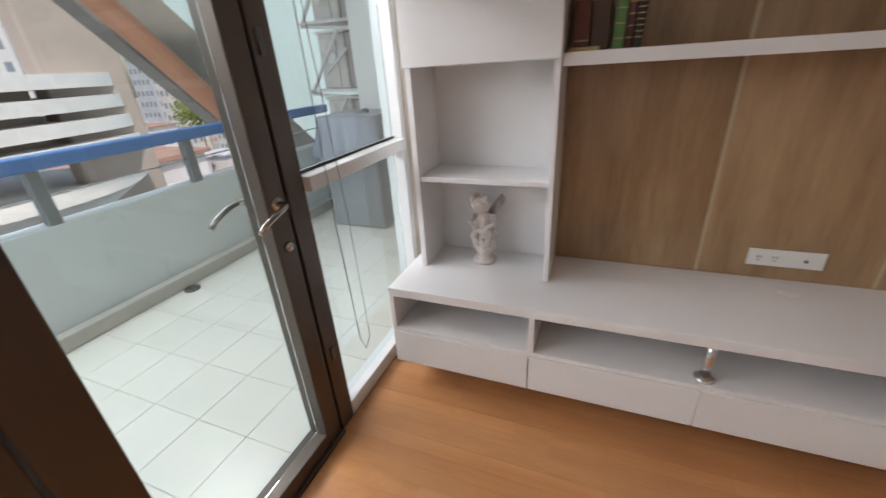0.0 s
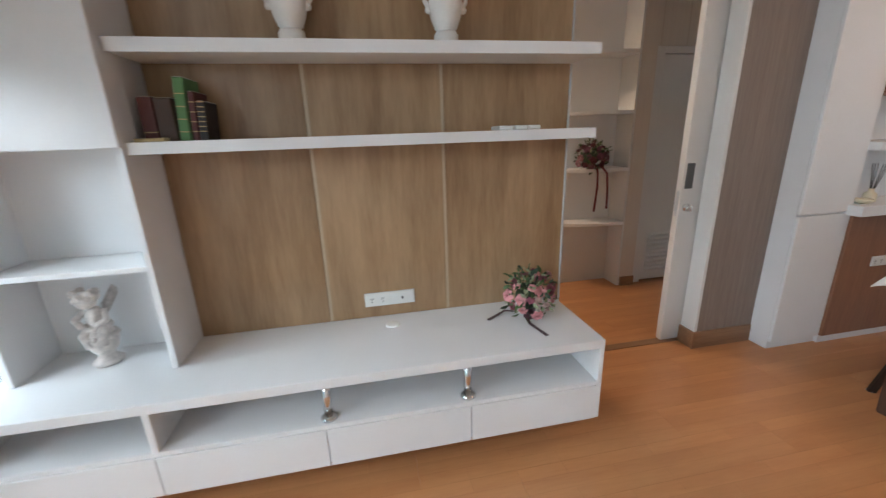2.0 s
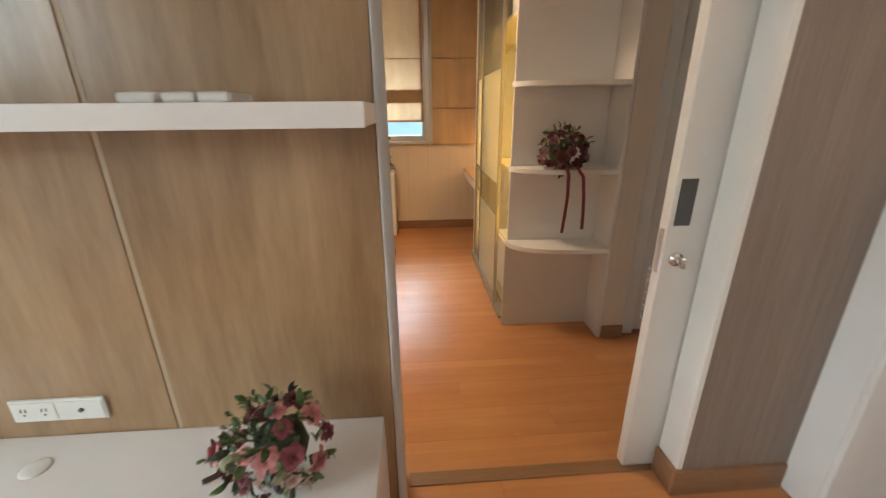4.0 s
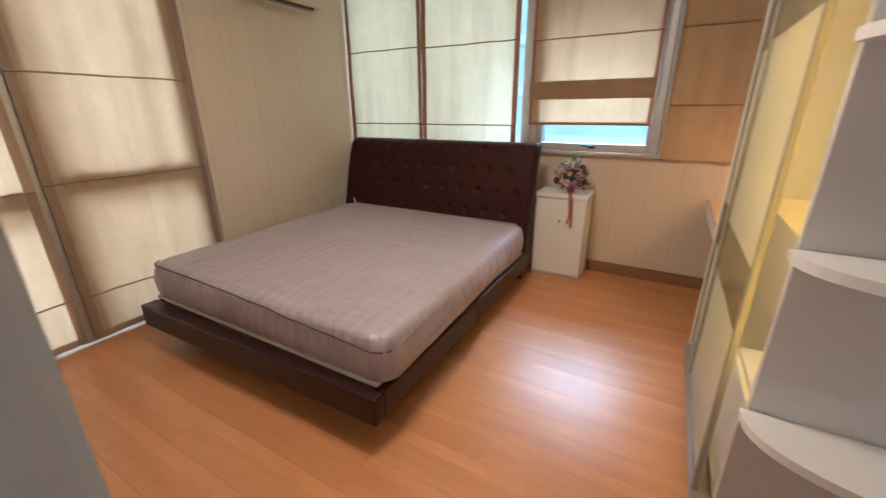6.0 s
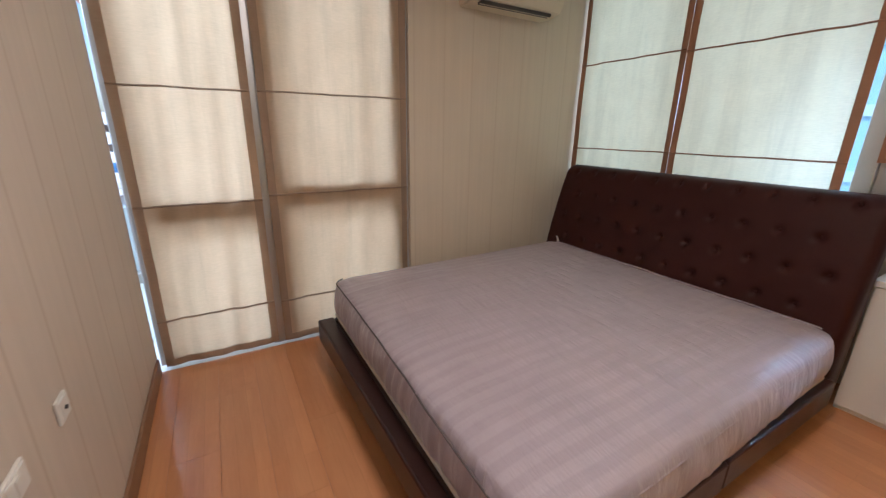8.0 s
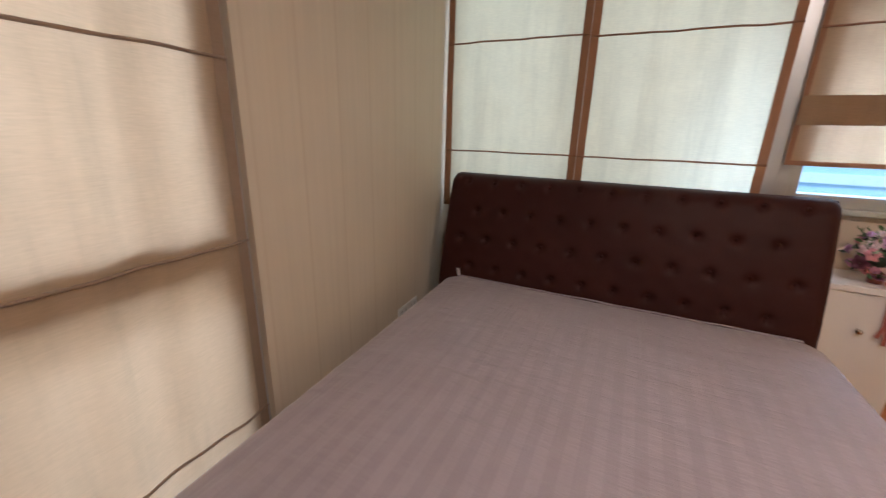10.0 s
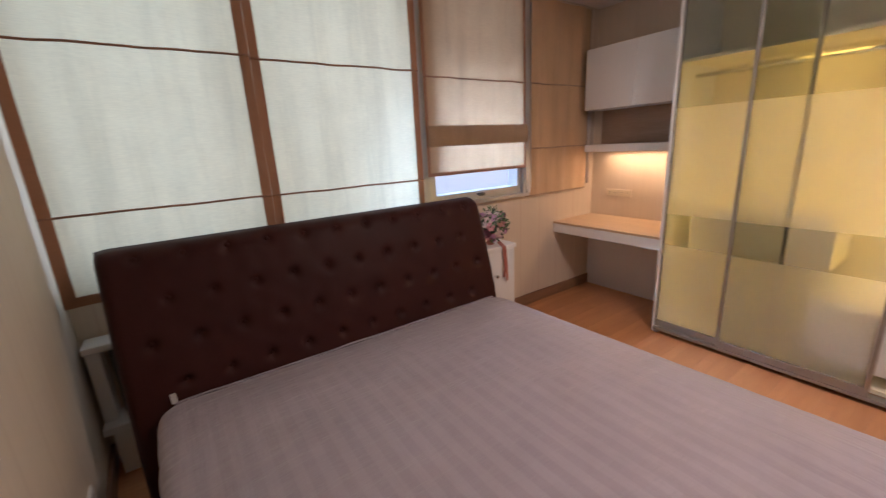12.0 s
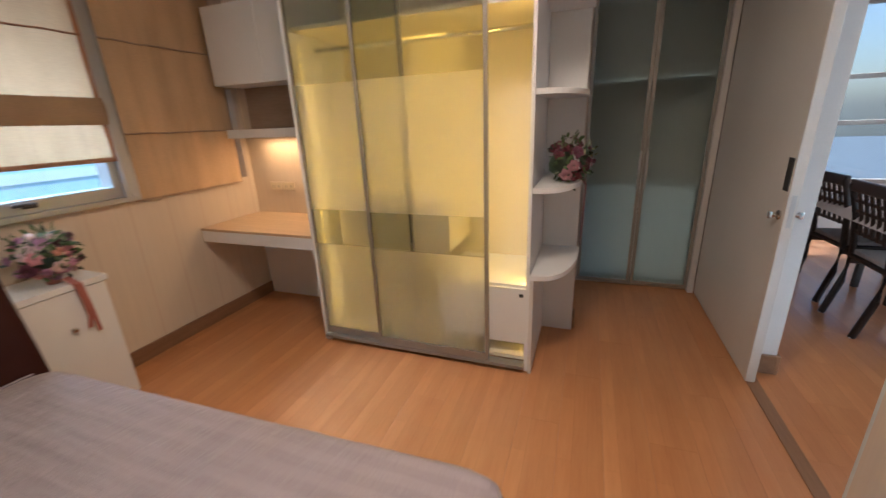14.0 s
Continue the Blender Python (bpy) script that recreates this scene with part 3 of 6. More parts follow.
cy = bmesh.new()
rod(cy, (-0.870, 1.192, 0.905), (-0.852, 1.192, 0.905), 0.019, 0.014)
part("lock_cylinder", cy, HANDLE, d3, smooth=True)

w2 = thing("window_2", (-0.92, -0.8, 0), "glazed balcony front in brown aluminium", "window", kind="structure")
for d in ((XG0, XG1, 0.385, 0.470, 0, 2.5), (XG0, XG1, -0.62, -0.53, 0, 2.5), (XG0, XG1, -1.65, -1.56, 0, 2.5), (XG0, XG1, -2.6, -2.5, 0, 2.5)):
    box_part("post", w2, ALU, d, 0.004)
for y0, y1 in ((-0.53, 0.385), (-1.56, -0.62), (-2.5, -1.65)):
    g = box_part("pane", w2, GLASS_GREEN, (-0.922, -0.916, y0, y1, 0.018, 2.5), 0)
    g.visible_shadow = False

# bedroom west glazing (behind the roman blinds)
window("window_3", (-1.09, 3.2, 0), "full-height bedroom glazing in silver aluminium",
       [(-1.12, -1.04, 2.39, 2.47, 0, H), (-1.12, -1.006, 3.03, 3.19, 0, H), (-1.12, -1.006, 3.91, 4.04, 0, H),
        (-1.12, -1.04, 2.47, 3.03, 0, 0.05), (-1.12, -1.04, 3.19, 3.91, 0, 0.05), (-1.12, -1.006, 2.47, 3.03, 0.885, 1.0), (-1.12, -1.006, 3.19, 3.91, 0.925, 1.06)],
       [(-1.088, -1.082, 2.47, 3.03, 0.05, H), (-1.088, -1.082, 3.19, 3.91, 0.05, H)], ALU_LIGHT)
# bedroom north windows
window("window_4", (-0.05, 5.95, 0.9), "wide fixed window in silver aluminium behind cream blinds",
       [(-1.046, -1.005, 5.85, 5.99, 0.90, 2.56), (-0.155, -0.085, 5.84, 5.99, 0.95, 2.56), (0.845, 0.925, 5.82, 5.99, 0.90, 2.56),
        (-1.005, 0.845, 5.85, 5.99, 0.90, 0.95)],
       [(-1.005, -0.155, 5.985, 5.99, 0.95, 2.56), (-0.085, 0.845, 5.985, 5.99, 0.95, 2.56)], ALU_LIGHT)
w5 = window("window_5", (1.45, 5.95, 1.03), "white-framed awning window with a handle, partly covered by its blind",
            [(0.926, 0.985, 5.85, 5.99, 1.03, 2.56), (1.90, 1.98, 5.83, 5.99, 1.03, 2.56), (0.985, 1.90, 5.83, 5.99, 1.03, 1.06),
             (0.985, 1.03, 5.86, 5.97, 1.06, 2.56), (1.86, 1.90, 5.86, 5.97, 1.06, 2.56), (1.03, 1.86, 5.86, 5.97, 1.06, 1.125)],
            [(1.03, 1.86, 5.983, 5.989, 1.125, 2.56)], ALU_LIGHT)
hh = bmesh.new()
rb(hh, 1.43, 1.49, 5.845, 5.862, 1.085, 1.110, 0.003)
ring_sweep(hh, [(1.46, 5.85, 1.10), (1.46, 5.825, 1.105), (1.43, 5.815, 1.11), (1.38, 5.815, 1.108)], 0.008, 8)
part("window_handle", hh, STEELDARK, w5, "grey cam handle", True)
window("window_6", (2.83, 5.95, 1.05), "narrow window strip at the edge of a tan shade", [(2.80, 2.868, 5.95, 5.99, 1.05, 1.07)], [(2.80, 2.868, 5.975, 5.98, 1.07, 1.72)], ALU_WHITE)
w7 = window("window_7", (6.25, -0.5, 0.55), "dining window with slim grey bars", [(6.2, 6.26, -2.2, -2.15, 0.55, 2.45), (6.2, 6.26, 1.15, 1.2, 0.55, 2.45), (6.2, 6.26, -2.15, 1.15, 0.55, 0.6), (6.2, 6.26, -2.15, 1.15, 2.4, 2.45),
             (6.2, 6.25, -2.15, 1.15, 1.20, 1.25), (6.2, 6.25, -2.15, 1.15, 1.68, 1.73), (6.2, 6.25, -0.06, -0.01, 0.6, 2.4), (6.2, 6.25, -1.1, -1.05, 0.6, 2.4)],
            [(6.255, 6.26, -2.15, 1.15, 0.6, 2.4)], FRAMEGREY, mat=GLASS_FILM)

# ---- roman blinds ----


def roman(name, axis, at, a0, a1, z0, z1, seams, mat, trim_mat, label, seed, border=0.045, trims="lrb", fold=None):
    """A flat roman blind across axis ('x' hangs along x at y = at), with rod seams, edge trims and soft ripples."""
    rnd = random.Random(seed)
    ph = [rnd.uniform(0, 6.28) for _ in range(5)]

    def P(u, z, off=0.0):
        a = a0 + (a1 - a0) * u
        rip = 0.006 * math.sin(u * 17 + ph[0] + z * 0.7) + 0.0045 * math.sin(u * 31 + ph[1] - z * 1.7) + 0.003 * math.sin(z * 9 + ph[2]) * math.sin(u * 6 + ph[3])
        n = rip + off
        return (a, at - n, z) if axis == "x" else (at + n, a, z)

    top = thing(name, (a0, at, z0) if axis == "x" else (at, a0, z0), label, "blind", "roman blinds in the bedroom")
    bm = bmesh.new()
    sheet(bm, lambda u, v: P(u, z0 + (z1 - z0) * v), 48, 40)
    part("fabric", bm, mat, top, smooth=True)
    for z in seams:
        bm = bmesh.new()
        ring_sweep(bm, [Vector(P(i / 24, z + 0.0013 * math.sin(i * 0.5 + ph[4]), 0.006)) for i in range(25)], 0.0055, 6)
        part("seam_rod", bm, trim_mat, top, "thin brown seam rod", True)
    w = border / abs(a1 - a0)
    for side in trims:
        bm = bmesh.new()
        if side == "l":
            sheet(bm, lambda u, v: P(u * w, z0 + (z1 - z0) * v, 0.004), 2, 40)
        elif side == "r":
            sheet(bm, lambda u, v: P(1 - w + u * w, z0 + (z1 - z0) * v, 0.004), 2, 40)
        else:
            sheet(bm, lambda u, v: P(u, z0 + border * v, 0.006), 40, 2)
        part("edge_trim", bm, trim_mat, top, "brown edge band", True)
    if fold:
        # The fold's shade comes from its darker cloth colour.
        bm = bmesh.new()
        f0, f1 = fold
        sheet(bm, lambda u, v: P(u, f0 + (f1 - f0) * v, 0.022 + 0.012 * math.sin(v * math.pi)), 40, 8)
        part("fold", bm, BLIND_FOLD_SHADE, top, "folded-up length of cloth with its shade in the colour", True)
    return top


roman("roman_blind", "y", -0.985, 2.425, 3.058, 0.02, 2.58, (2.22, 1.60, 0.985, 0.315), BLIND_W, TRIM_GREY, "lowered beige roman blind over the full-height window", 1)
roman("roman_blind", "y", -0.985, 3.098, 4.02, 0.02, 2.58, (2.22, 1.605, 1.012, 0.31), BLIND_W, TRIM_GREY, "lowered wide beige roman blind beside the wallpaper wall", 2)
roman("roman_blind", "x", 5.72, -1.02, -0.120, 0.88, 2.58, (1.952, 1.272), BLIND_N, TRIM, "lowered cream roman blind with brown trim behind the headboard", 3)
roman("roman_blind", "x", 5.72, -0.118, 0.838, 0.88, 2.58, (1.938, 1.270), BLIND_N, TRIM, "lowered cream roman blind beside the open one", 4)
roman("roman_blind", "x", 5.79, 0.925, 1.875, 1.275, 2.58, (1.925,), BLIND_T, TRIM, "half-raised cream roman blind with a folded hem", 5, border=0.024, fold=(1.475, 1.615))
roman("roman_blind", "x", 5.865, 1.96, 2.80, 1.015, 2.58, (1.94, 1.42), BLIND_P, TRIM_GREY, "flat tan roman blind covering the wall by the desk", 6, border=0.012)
half = [o for o in bpy.data.objects if o.get("label", "").startswith("half-raised")][0]
part("pull_cord", ring_sweep(bmesh.new(), [(1.875, 5.80, 2.5), (1.885, 5.80, 1.6), (1.90, 5.80, 1.12), (1.915, 5.80, 1.065), (1.94, 5.80, 1.06), (1.955, 5.80, 1.11), (1.95, 5.80, 2.5)], 0.006, 6), ALU_LIGHT, half, "looped pale bead cord", True)

# dark rolled blind above the balcony glazing
rbm = thing("rolled_blind", (-0.82, 0.8, 1.75), "dark brown folded roman blind drawn up above the glazing", "blind")
for i in range(5):
    bm = bmesh.new()
    z = 1.75 + i * 0.055
    rb(bm, -0.862, -0.815 - 0.006 * (i % 2), 0.62, 1.98, z, z + 0.06, 0.018)
    part("fold", bm, ROLLED, rbm)
box_part("head_cloth", rbm, ROLLED, (-0.862, -0.845, 0.62, 1.98, 2.02, 2.5), 0.003)
part("pull_cord", ring_sweep(bmesh.new(), [(-0.845, 1.42, 1.85), (-0.845, 1.42, 0.9), (-0.845, 1.44, 0.35), (-0.845, 1.47, 0.28), (-0.845, 1.51, 0.32), (-0.845, 1.50, 0.9), (-0.845, 1.44, 1.85)], 0.0018, 6), STEELDARK, rbm, "thin dark looped bead cord", True)

# ---- living room: media unit ----
U0, U1, UF, UB = -0.765, 1.65, 1.585, 2.078
mu = thing("media_cabinet", (0.44, 1.83, 0.14), "wall-hung white lacquer media cabinet with drawers and open bays", "cabinet")
box_part("top", mu, WHITE, (U0, U1, UF, UB, 0.50, 0.54), 0.002)
box_part("bay_floor", mu, WHITE, (U0 + 0.02, U1 - 0.02, UF + 0.004, UB, 0.315, 0.333), 0.001)
box_part("bottom", mu, WHITE, (U0 + 0.02, U1 - 0.02, UF + 0.02, UB, 0.142, 0.160), 0.001)
box_part("back_panel", mu, WHITE, (U0 + 0.02, U1 - 0.02, UB - 0.012, UB, 0.16, 0.50), 0.001)
for x0, x1, z0 in ((U0, U0 + 0.02, 0.142), (U1 - 0.02, U1, 0.142), (-0.150, -0.128, 0.333)):
    box_part("side_panel", mu, WHITE, (x0, x1, UF + 0.002, UB, z0, 0.50), 0.001)
for x0, x1 in ((U0, -0.149), (-0.145, 0.457), (0.461, 1.046), (1.050, U1 - 0.0205)):
    box_part("drawer_front", mu, WHITE, (x0, x1, UF, UF + 0.02, 0.140, 0.312), 0.002)
for x in (0.470, 1.045):
    bm = bmesh.new()
    rod(bm, (x, 1.632, 0.333), (x, 1.632, 0.501), 0.017, seg=20)
    part("post", bm, CHROME, mu, "chrome support post", True)
    bm = bmesh.new()
    lathe(bm, [(0.034, 0), (0.034, 0.006), (0.028, 0.012), (0.019, 0.016)], (x, 1.632, 0.333))
    part("post_base", bm, CHROME, mu, "chrome post flange", True)

tw = thing("shelf_tower", (-0.41, 1.95, 0.54), "white display tower with two open niches and a closed upper cabinet", "cabinet")
TL, TR, TF = -0.700, -0.112, 1.815
box_part("side_panel", tw, WHITE, (TL, TL + 0.025, TF, UB, 0.5405, 2.55), 0.002)
box_part("side_panel", tw, WHITE, (TR - 0.022, TR, TF, UB, 0.5405, 2.55), 0.002)
box_part("back_panel", tw, WHITE, (TL + 0.025, TR - 0.022, UB - 0.012, UB, 0.5405, 2.55), 0.001)
box_part("shelf", tw, WHITE, (TL + 0.025, TR - 0.022, TF + 0.012, UB - 0.012, 0.950, 0.972), 0.002)
box_part("shelf", tw, WHITE, (TL + 0.025, TR - 0.022, TF + 0.02, UB - 0.012, 1.402, 1.424), 0.002)
box_part("cabinet_door", tw, WHITE, (TL - 0.002, TR + 0.002, TF - 0.020, TF - 0.001, 1.402, 2.55), 0.003, "plain white cabinet door")

for z0, z1, yf, x0, x1, lab in ((1.707, 1.752, 1.842, -0.109, 1.686, "upper long white floating wall shelf"), (1.377, 1.419, 1.832, -0.109, 1.684, "lower long white floating wall shelf")):
    fs = thing("wall_shelf", ((x0 + x1) / 2, 2.079, z0), lab, "shelf", "long floating shelves")
    box_part("board", fs, WHITE, (x0 + 0.002, x1 - 0.002, yf + 0.003, 2.079, z0, z1), 0.002)
    box_part("front_edge", fs, WHITE, (x0, x1, yf, yf + 0.0025, z0 - 0.0005, z1 - 0.0005), 0.001)

pw = thing("wood_wall_panel", (0.77, 2.09, 0.54), "light brown wood-grain wall panelling with pale joint strips", "wall panel", kind="structure")
for x0, x1 in ((-0.112, 0.467), (0.481, 1.054), (1.068, 1.678)):
    box_part("panel", pw, TVWOOD, (x0, x1, 2.080, 2.0995, 0.14, H - 0.002), 0.002)
for x in (0.474, 1.061):
    box_part("joint_strip", pw, JOINT, (x - 0.0065, x + 0.0065, 2.083, 2.0995, 0.14, H - 0.002), 0.001, "pale joint strip")


def socket_plate(name, x0, x1, y, z0, z1, units, label, facing=-1):
    t = thing(name, ((x0 + x1) / 2, y, z0), label, "socket")
    box_part("plate", t, PLASTIC, (x0, x1, y - 0.009, y, z0, z1), 0.003)
    w = (x1 - x0) / len(units)
    for i, u in enumerate(units):
        a, b = x0 + i * w + 0.006, x0 + (i + 1) * w - 0.006
        ins = box_part("insert", t, PLASTIC, (a, b, y - 0.0115, y - 0.009, z0 + 0.007, z1 - 0.007), 0.001)
        c = (a + b) / 2
        zc = (z0 + z1) / 2
        if u == "outlet":
            for cx in (c - 0.027, c + 0.027):
                for dx in (-0.006, 0.006):
                    part("slot", rb(bmesh.new(), cx + dx - 0.0015, cx + dx + 0.0015, y - 0.0125, y - 0.0112, zc - 0.001, zc + 0.010, 0), SLOT, ins)
                part("slot", rod(bmesh.new(), (cx, y - 0.0125, zc - 0.010), (cx, y - 0.0112, zc - 0.010), 0.003), SLOT, ins)
        elif u == "coax":
            part("jack", rod(bmesh.new(), (c, y - 0.017, zc), (c, y - 0.0112, zc), 0.006), STEELDARK, ins)
        else:
            part("rocker", rb(bmesh.new(), c - 0.012, c + 0.012, y - 0.0145, y - 0.0112, zc - 0.018, zc + 0.018, 0.001), PLASTIC, ins)
    return t


socket_plate("wall_socket", 0.640, 0.888, 2.080, 0.597, 0.668, ("outlet", "coax"), "white double wall outlet with aerial jack on the wood panel")
gr = bmesh.new()
lathe(gr, [(0.034, 0), (0.034, 0.002), (0.028, 0.0045), (0.012, 0.006)], (0.765, 1.965, 0.5402))
solid("cable_grommet", gr, PLASTIC, "round white cable grommet on the cabinet top", "grommet", smooth=True)

# ---- bedroom: bed ----
bed = thing("bed", (0.22, 4.35, 0), "low dark brown leather platform bed with a tufted headboard", "bed")
bm = bmesh.new()
rb(bm, -0.672, 1.150, 3.280, 3.362, 0.130, 0.272, 0.012)
for v in bm.verts:
    v.co.y += 0.018 * (v.co.x - 0.25) / 0.92 if v.co.y < 3.32 else 0.0
part("foot_rail", bm, LEATHER, bed)
part("side_rail", boxes((1.095, 1.146, 3.363, 4.308, 0.135, 0.272), r=0.010), LEATHER, bed)
part("side_rail", boxes((1.095, 1.144, 4.313, 5.30, 0.135, 0.272), r=0.010), LEATHER, bed)
part("side_rail", boxes((-0.663, -0.610, 3.363, 5.30, 0.135, 0.272), r=0.010), LEATHER, bed)
part("slat_base", boxes((-0.605, 1.09, 3.364, 5.28, 0.19, 0.262), r=0.004), DARKWOOD, bed)
for x in (-0.55, 0.25, 1.0):
    for y in (3.55, 4.35, 5.1):
        part("leg", boxes((x - 0.04, x + 0.04, y - 0.04, y + 0.04, 0.0, 0.19), r=0.004), BLACK, bed)

HX0, HX1 = -0.862, 1.116


def head_profile(s):
    """Front of the headboard from its foot to its rolled top: depth and height."""
    z = 0.12 + 1.02 * s
    return 5.255 + 0.235 * s ** 1.6, z


BUTTONS = []
for r in range(4):
    s = 0.950 - r * 0.168
    n_b = 11 if r % 2 == 0 else 10
    for i in range(n_b):
        BUTTONS.append((HX0 + (HX1 - HX0) * ((i + 0.75) / 11.5 + (0 if r % 2 == 0 else 0.5 / 11.5)), s))


def head_front(u, v):
    s = v
    x = HX0 + (HX1 - HX0) * u
    y, z = head_profile(s)
    d = 0.0
    for bx_, bs in BUTTONS:
        dx, ds = (x - bx_), (s - bs) * 1.05
        q = dx * dx + ds * ds
        if q < 0.02:
            d += 0.020 * math.exp(-q / 0.00022) + 0.010 * math.exp(-q / 0.0009)
    edge = min(u, 1 - u) * (HX1 - HX0)
    q_ = max(0, 1 - edge / 0.05)
    rnd_ = 0.05 * (1 - math.sqrt(max(0, 1 - q_ * q_)))
    t_ = max(0, (s - 0.935) / 0.065)
    topr = 0.075 * (1 - math.sqrt(max(0, 1 - t_ * t_)))
    crumple = 0.003 * noise.noise(Vector((x * 14, s * 14, 2)))
    return (x, y + d + rnd_ + topr + crumple, z - 0.018 * q_ ** 2 * t_)


bm = bmesh.new()
NU, NV = 190, 96
front = [[bm.verts.new(head_front(i / NU, j / NV)) for j in range(NV + 1)] for i in range(NU + 1)]
for i in range(NU):
    for j in range(NV):
        bm.faces.new((front[i][j], front[i + 1][j], front[i + 1][j + 1], front[i][j + 1]))


def head_back(u, v):
    x = HX0 + (HX1 - HX0) * u
    y, z = head_profile(v)
    e = 0.015 * max(0, 1 - min(u, 1 - u) * (HX1 - HX0) / 0.02) ** 2
    return (x, 5.47 + 0.135 * v ** 2.0 - e, z - (0.02 if v > 0.99 else 0))


back = [[bm.verts.new(head_back(i / NU, j / NV)) for j in range(NV + 1)] for i in range(NU + 1)]
for i in range(NU):
    for j in range(NV):
        bm.faces.new((back[i][j], back[i][j + 1], back[i + 1][j + 1], back[i + 1][j]))
    for j, sgn in ((0, 1), (NV, -1)):
        q = (front[i][j], back[i][j], back[i + 1][j], front[i + 1][j])
        bm.faces.new(q if sgn > 0 else q[::-1])
for j in range(NV):
    for i, sgn in ((0, -1), (NU, 1)):
        q = (front[i][j], back[i][j], back[i][j + 1], front[i][j + 1])
        bm.faces.new(q if sgn > 0 else q[::-1])
headboard = part("headboard", bm, TUFT, bed, "dark brown button-tufted leather headboard", True)
bt = bmesh.new()
lathe(bt, [(0.002, -0.004), (0.011, -0.003), (0.012, 0.0), (0.009, 0.0035), (0.002, 0.005)], (0, 0, 0), 12)
bt_ob = link_mesh("button", bt, TUFT, True)
for k, (bx_, bs) in enumerate(BUTTONS):
    y, z = head_profile(bs)
    o = bt_ob if k == 0 else new("button", bt_ob.data)
    o.parent = headboard
    o.matrix_basis = pose(bx_, y + 0.025, z, 90, 0, 0)
for x in (HX0 + 0.03, HX1 - 0.09):
    part("headboard_leg", boxes((x, x + 0.06, 5.36, 5.455, 0.0, 0.14), r=0.004), LEATHER, bed)

# mattress: a soft rounded slab with ruched sides
mt = thing("mattress", (0.28, 4.34, 0.262), "mattress in a mauve-grey satin-stripe sheet with dark piping", "mattress")
MX0, MX1, MY0, MY1, MZ0, MZ1 = -0.700, 1.162, 3.380, 5.305, 0.276, 0.508


def askew(y):
    """The mattress lies a little askew on the base: sideways shift along its length."""
    return 0.062 * (y - MY0) / (MY1 - MY0)


def mat_outline(r=0.095):
    pts = []
    for cx, cy, a0 in ((MX1 - r, MY0 + r, -90), (MX1 - r, MY1 - r, 0), (MX0 + r, MY1 - r, 90), (MX0 + r, MY0 + r, 180)):
        for k in range(9):
            a = radians(a0 + 90 * k / 8)
            pts.append((cx + r * math.cos(a), cy + r * math.sin(a)))
    out = []
    for k in range(len(pts)):
        a, b = Vector(pts[k]), Vector(pts[(k + 1) % len(pts)])
        m = max(1, int((b - a).length / 0.016))
        out += [a.lerp(b, q / m) for q in range(m)]
    return [Vector((p.x - askew(p.y), p.y)) for p in out]


OUT = mat_outline()
CEN = Vector(((MX0 + MX1) / 2 - 0.031, (MY0 + MY1) / 2))


def side_wave(p, h):
    k = noise.noise(Vector((p.x * 11, p.y * 11, h * 1.3))) + 0.9 * noise.noise(Vector((p.x * 27, p.y * 27, h * 1.2 + 4)))
    foot = max(0.0, min(1.0, (3.50 - p.y) / 0.08))
    ruche = foot * 0.011 * math.sin(p.x * 120 + 5 * noise.noise(Vector((p.x * 6, h * 1.5, 9)))) * max(0, min(1, h * 1.3)) * (0.4 + noise.noise(Vector((p.x * 5, 3, 1))) ** 2 * 4)
    return ruche + (0.006 + 0.0065 * foot) * k * (0.35 + 0.65 * math.sin(math.pi * min(1, max(0, h))))


bm = bmesh.new()
rings = []
for h, off in ((0, -0.026), (0.06, 0.000), (0.2, 0.020), (0.35, 0.027), (0.5, 0.028), (0.65, 0.023), (0.8, 0.015), (0.9, 0.006), (0.965, -0.006), (1.0, -0.024)):
    ring = []
    for p in OUT:
        d = (p - CEN).normalized()
        n2 = Vector((d.x, d.y))
        q = p + n2 * (off + side_wave(p, h))
        ring.append(bm.verts.new((q.x, q.y, MZ0 + (MZ1 - MZ0) * h)))
    rings.append(ring)
NO = len(OUT)
for a, b in zip(rings, rings[1:]):
    for k in range(NO):
        bm.faces.new((a[k], a[(k + 1) % NO], b[(k + 1) % NO], b[k]))
bm.faces.new(rings[0][::-1])
last = rings[-1]
for f in (0.963, 0.945, 0.93, 0.91, 0.885, 0.86, 0.83, 0.80, 0.76, 0.72, 0.68, 0.63, 0.58, 0.52, 0.46, 0.4, 0.33, 0.26, 0.18, 0.1, 0.04):
    ring = []
    for p in OUT:
        q = CEN + (p - CEN) * f
        wob = 0.0045 * noise.noise(Vector((q.x * 3 + q.y * 7, q.x * 2, 5))) + 0.006 * noise.noise(Vector((q.x * 2.2, q.y * 2.2, 3))) + 0.0035 * noise.noise(Vector((q.x * 9 - q.y * 5, q.y * 2.5 + q.x * 2, 8)))
        ring.append(bm.verts.new((q.x, q.y, MZ1 + 0.003 + 0.036 * (1 - ((f - 0.04) / 0.93) ** 5) + wob * min(1, max(0, 0.965 - f) * 14))))
    for k in range(NO):
        bm.faces.new((last[k], last[(k + 1) % NO], ring[(k + 1) % NO], ring[k]))
    last = ring
bm.faces.new(last)
part("cover", bm, SHEET, mt, smooth=True)
FOOT = sorted((p for p in OUT if p.y < MY0 + 0.075), key=lambda p: p.x)
bm = bmesh.new()
line = []
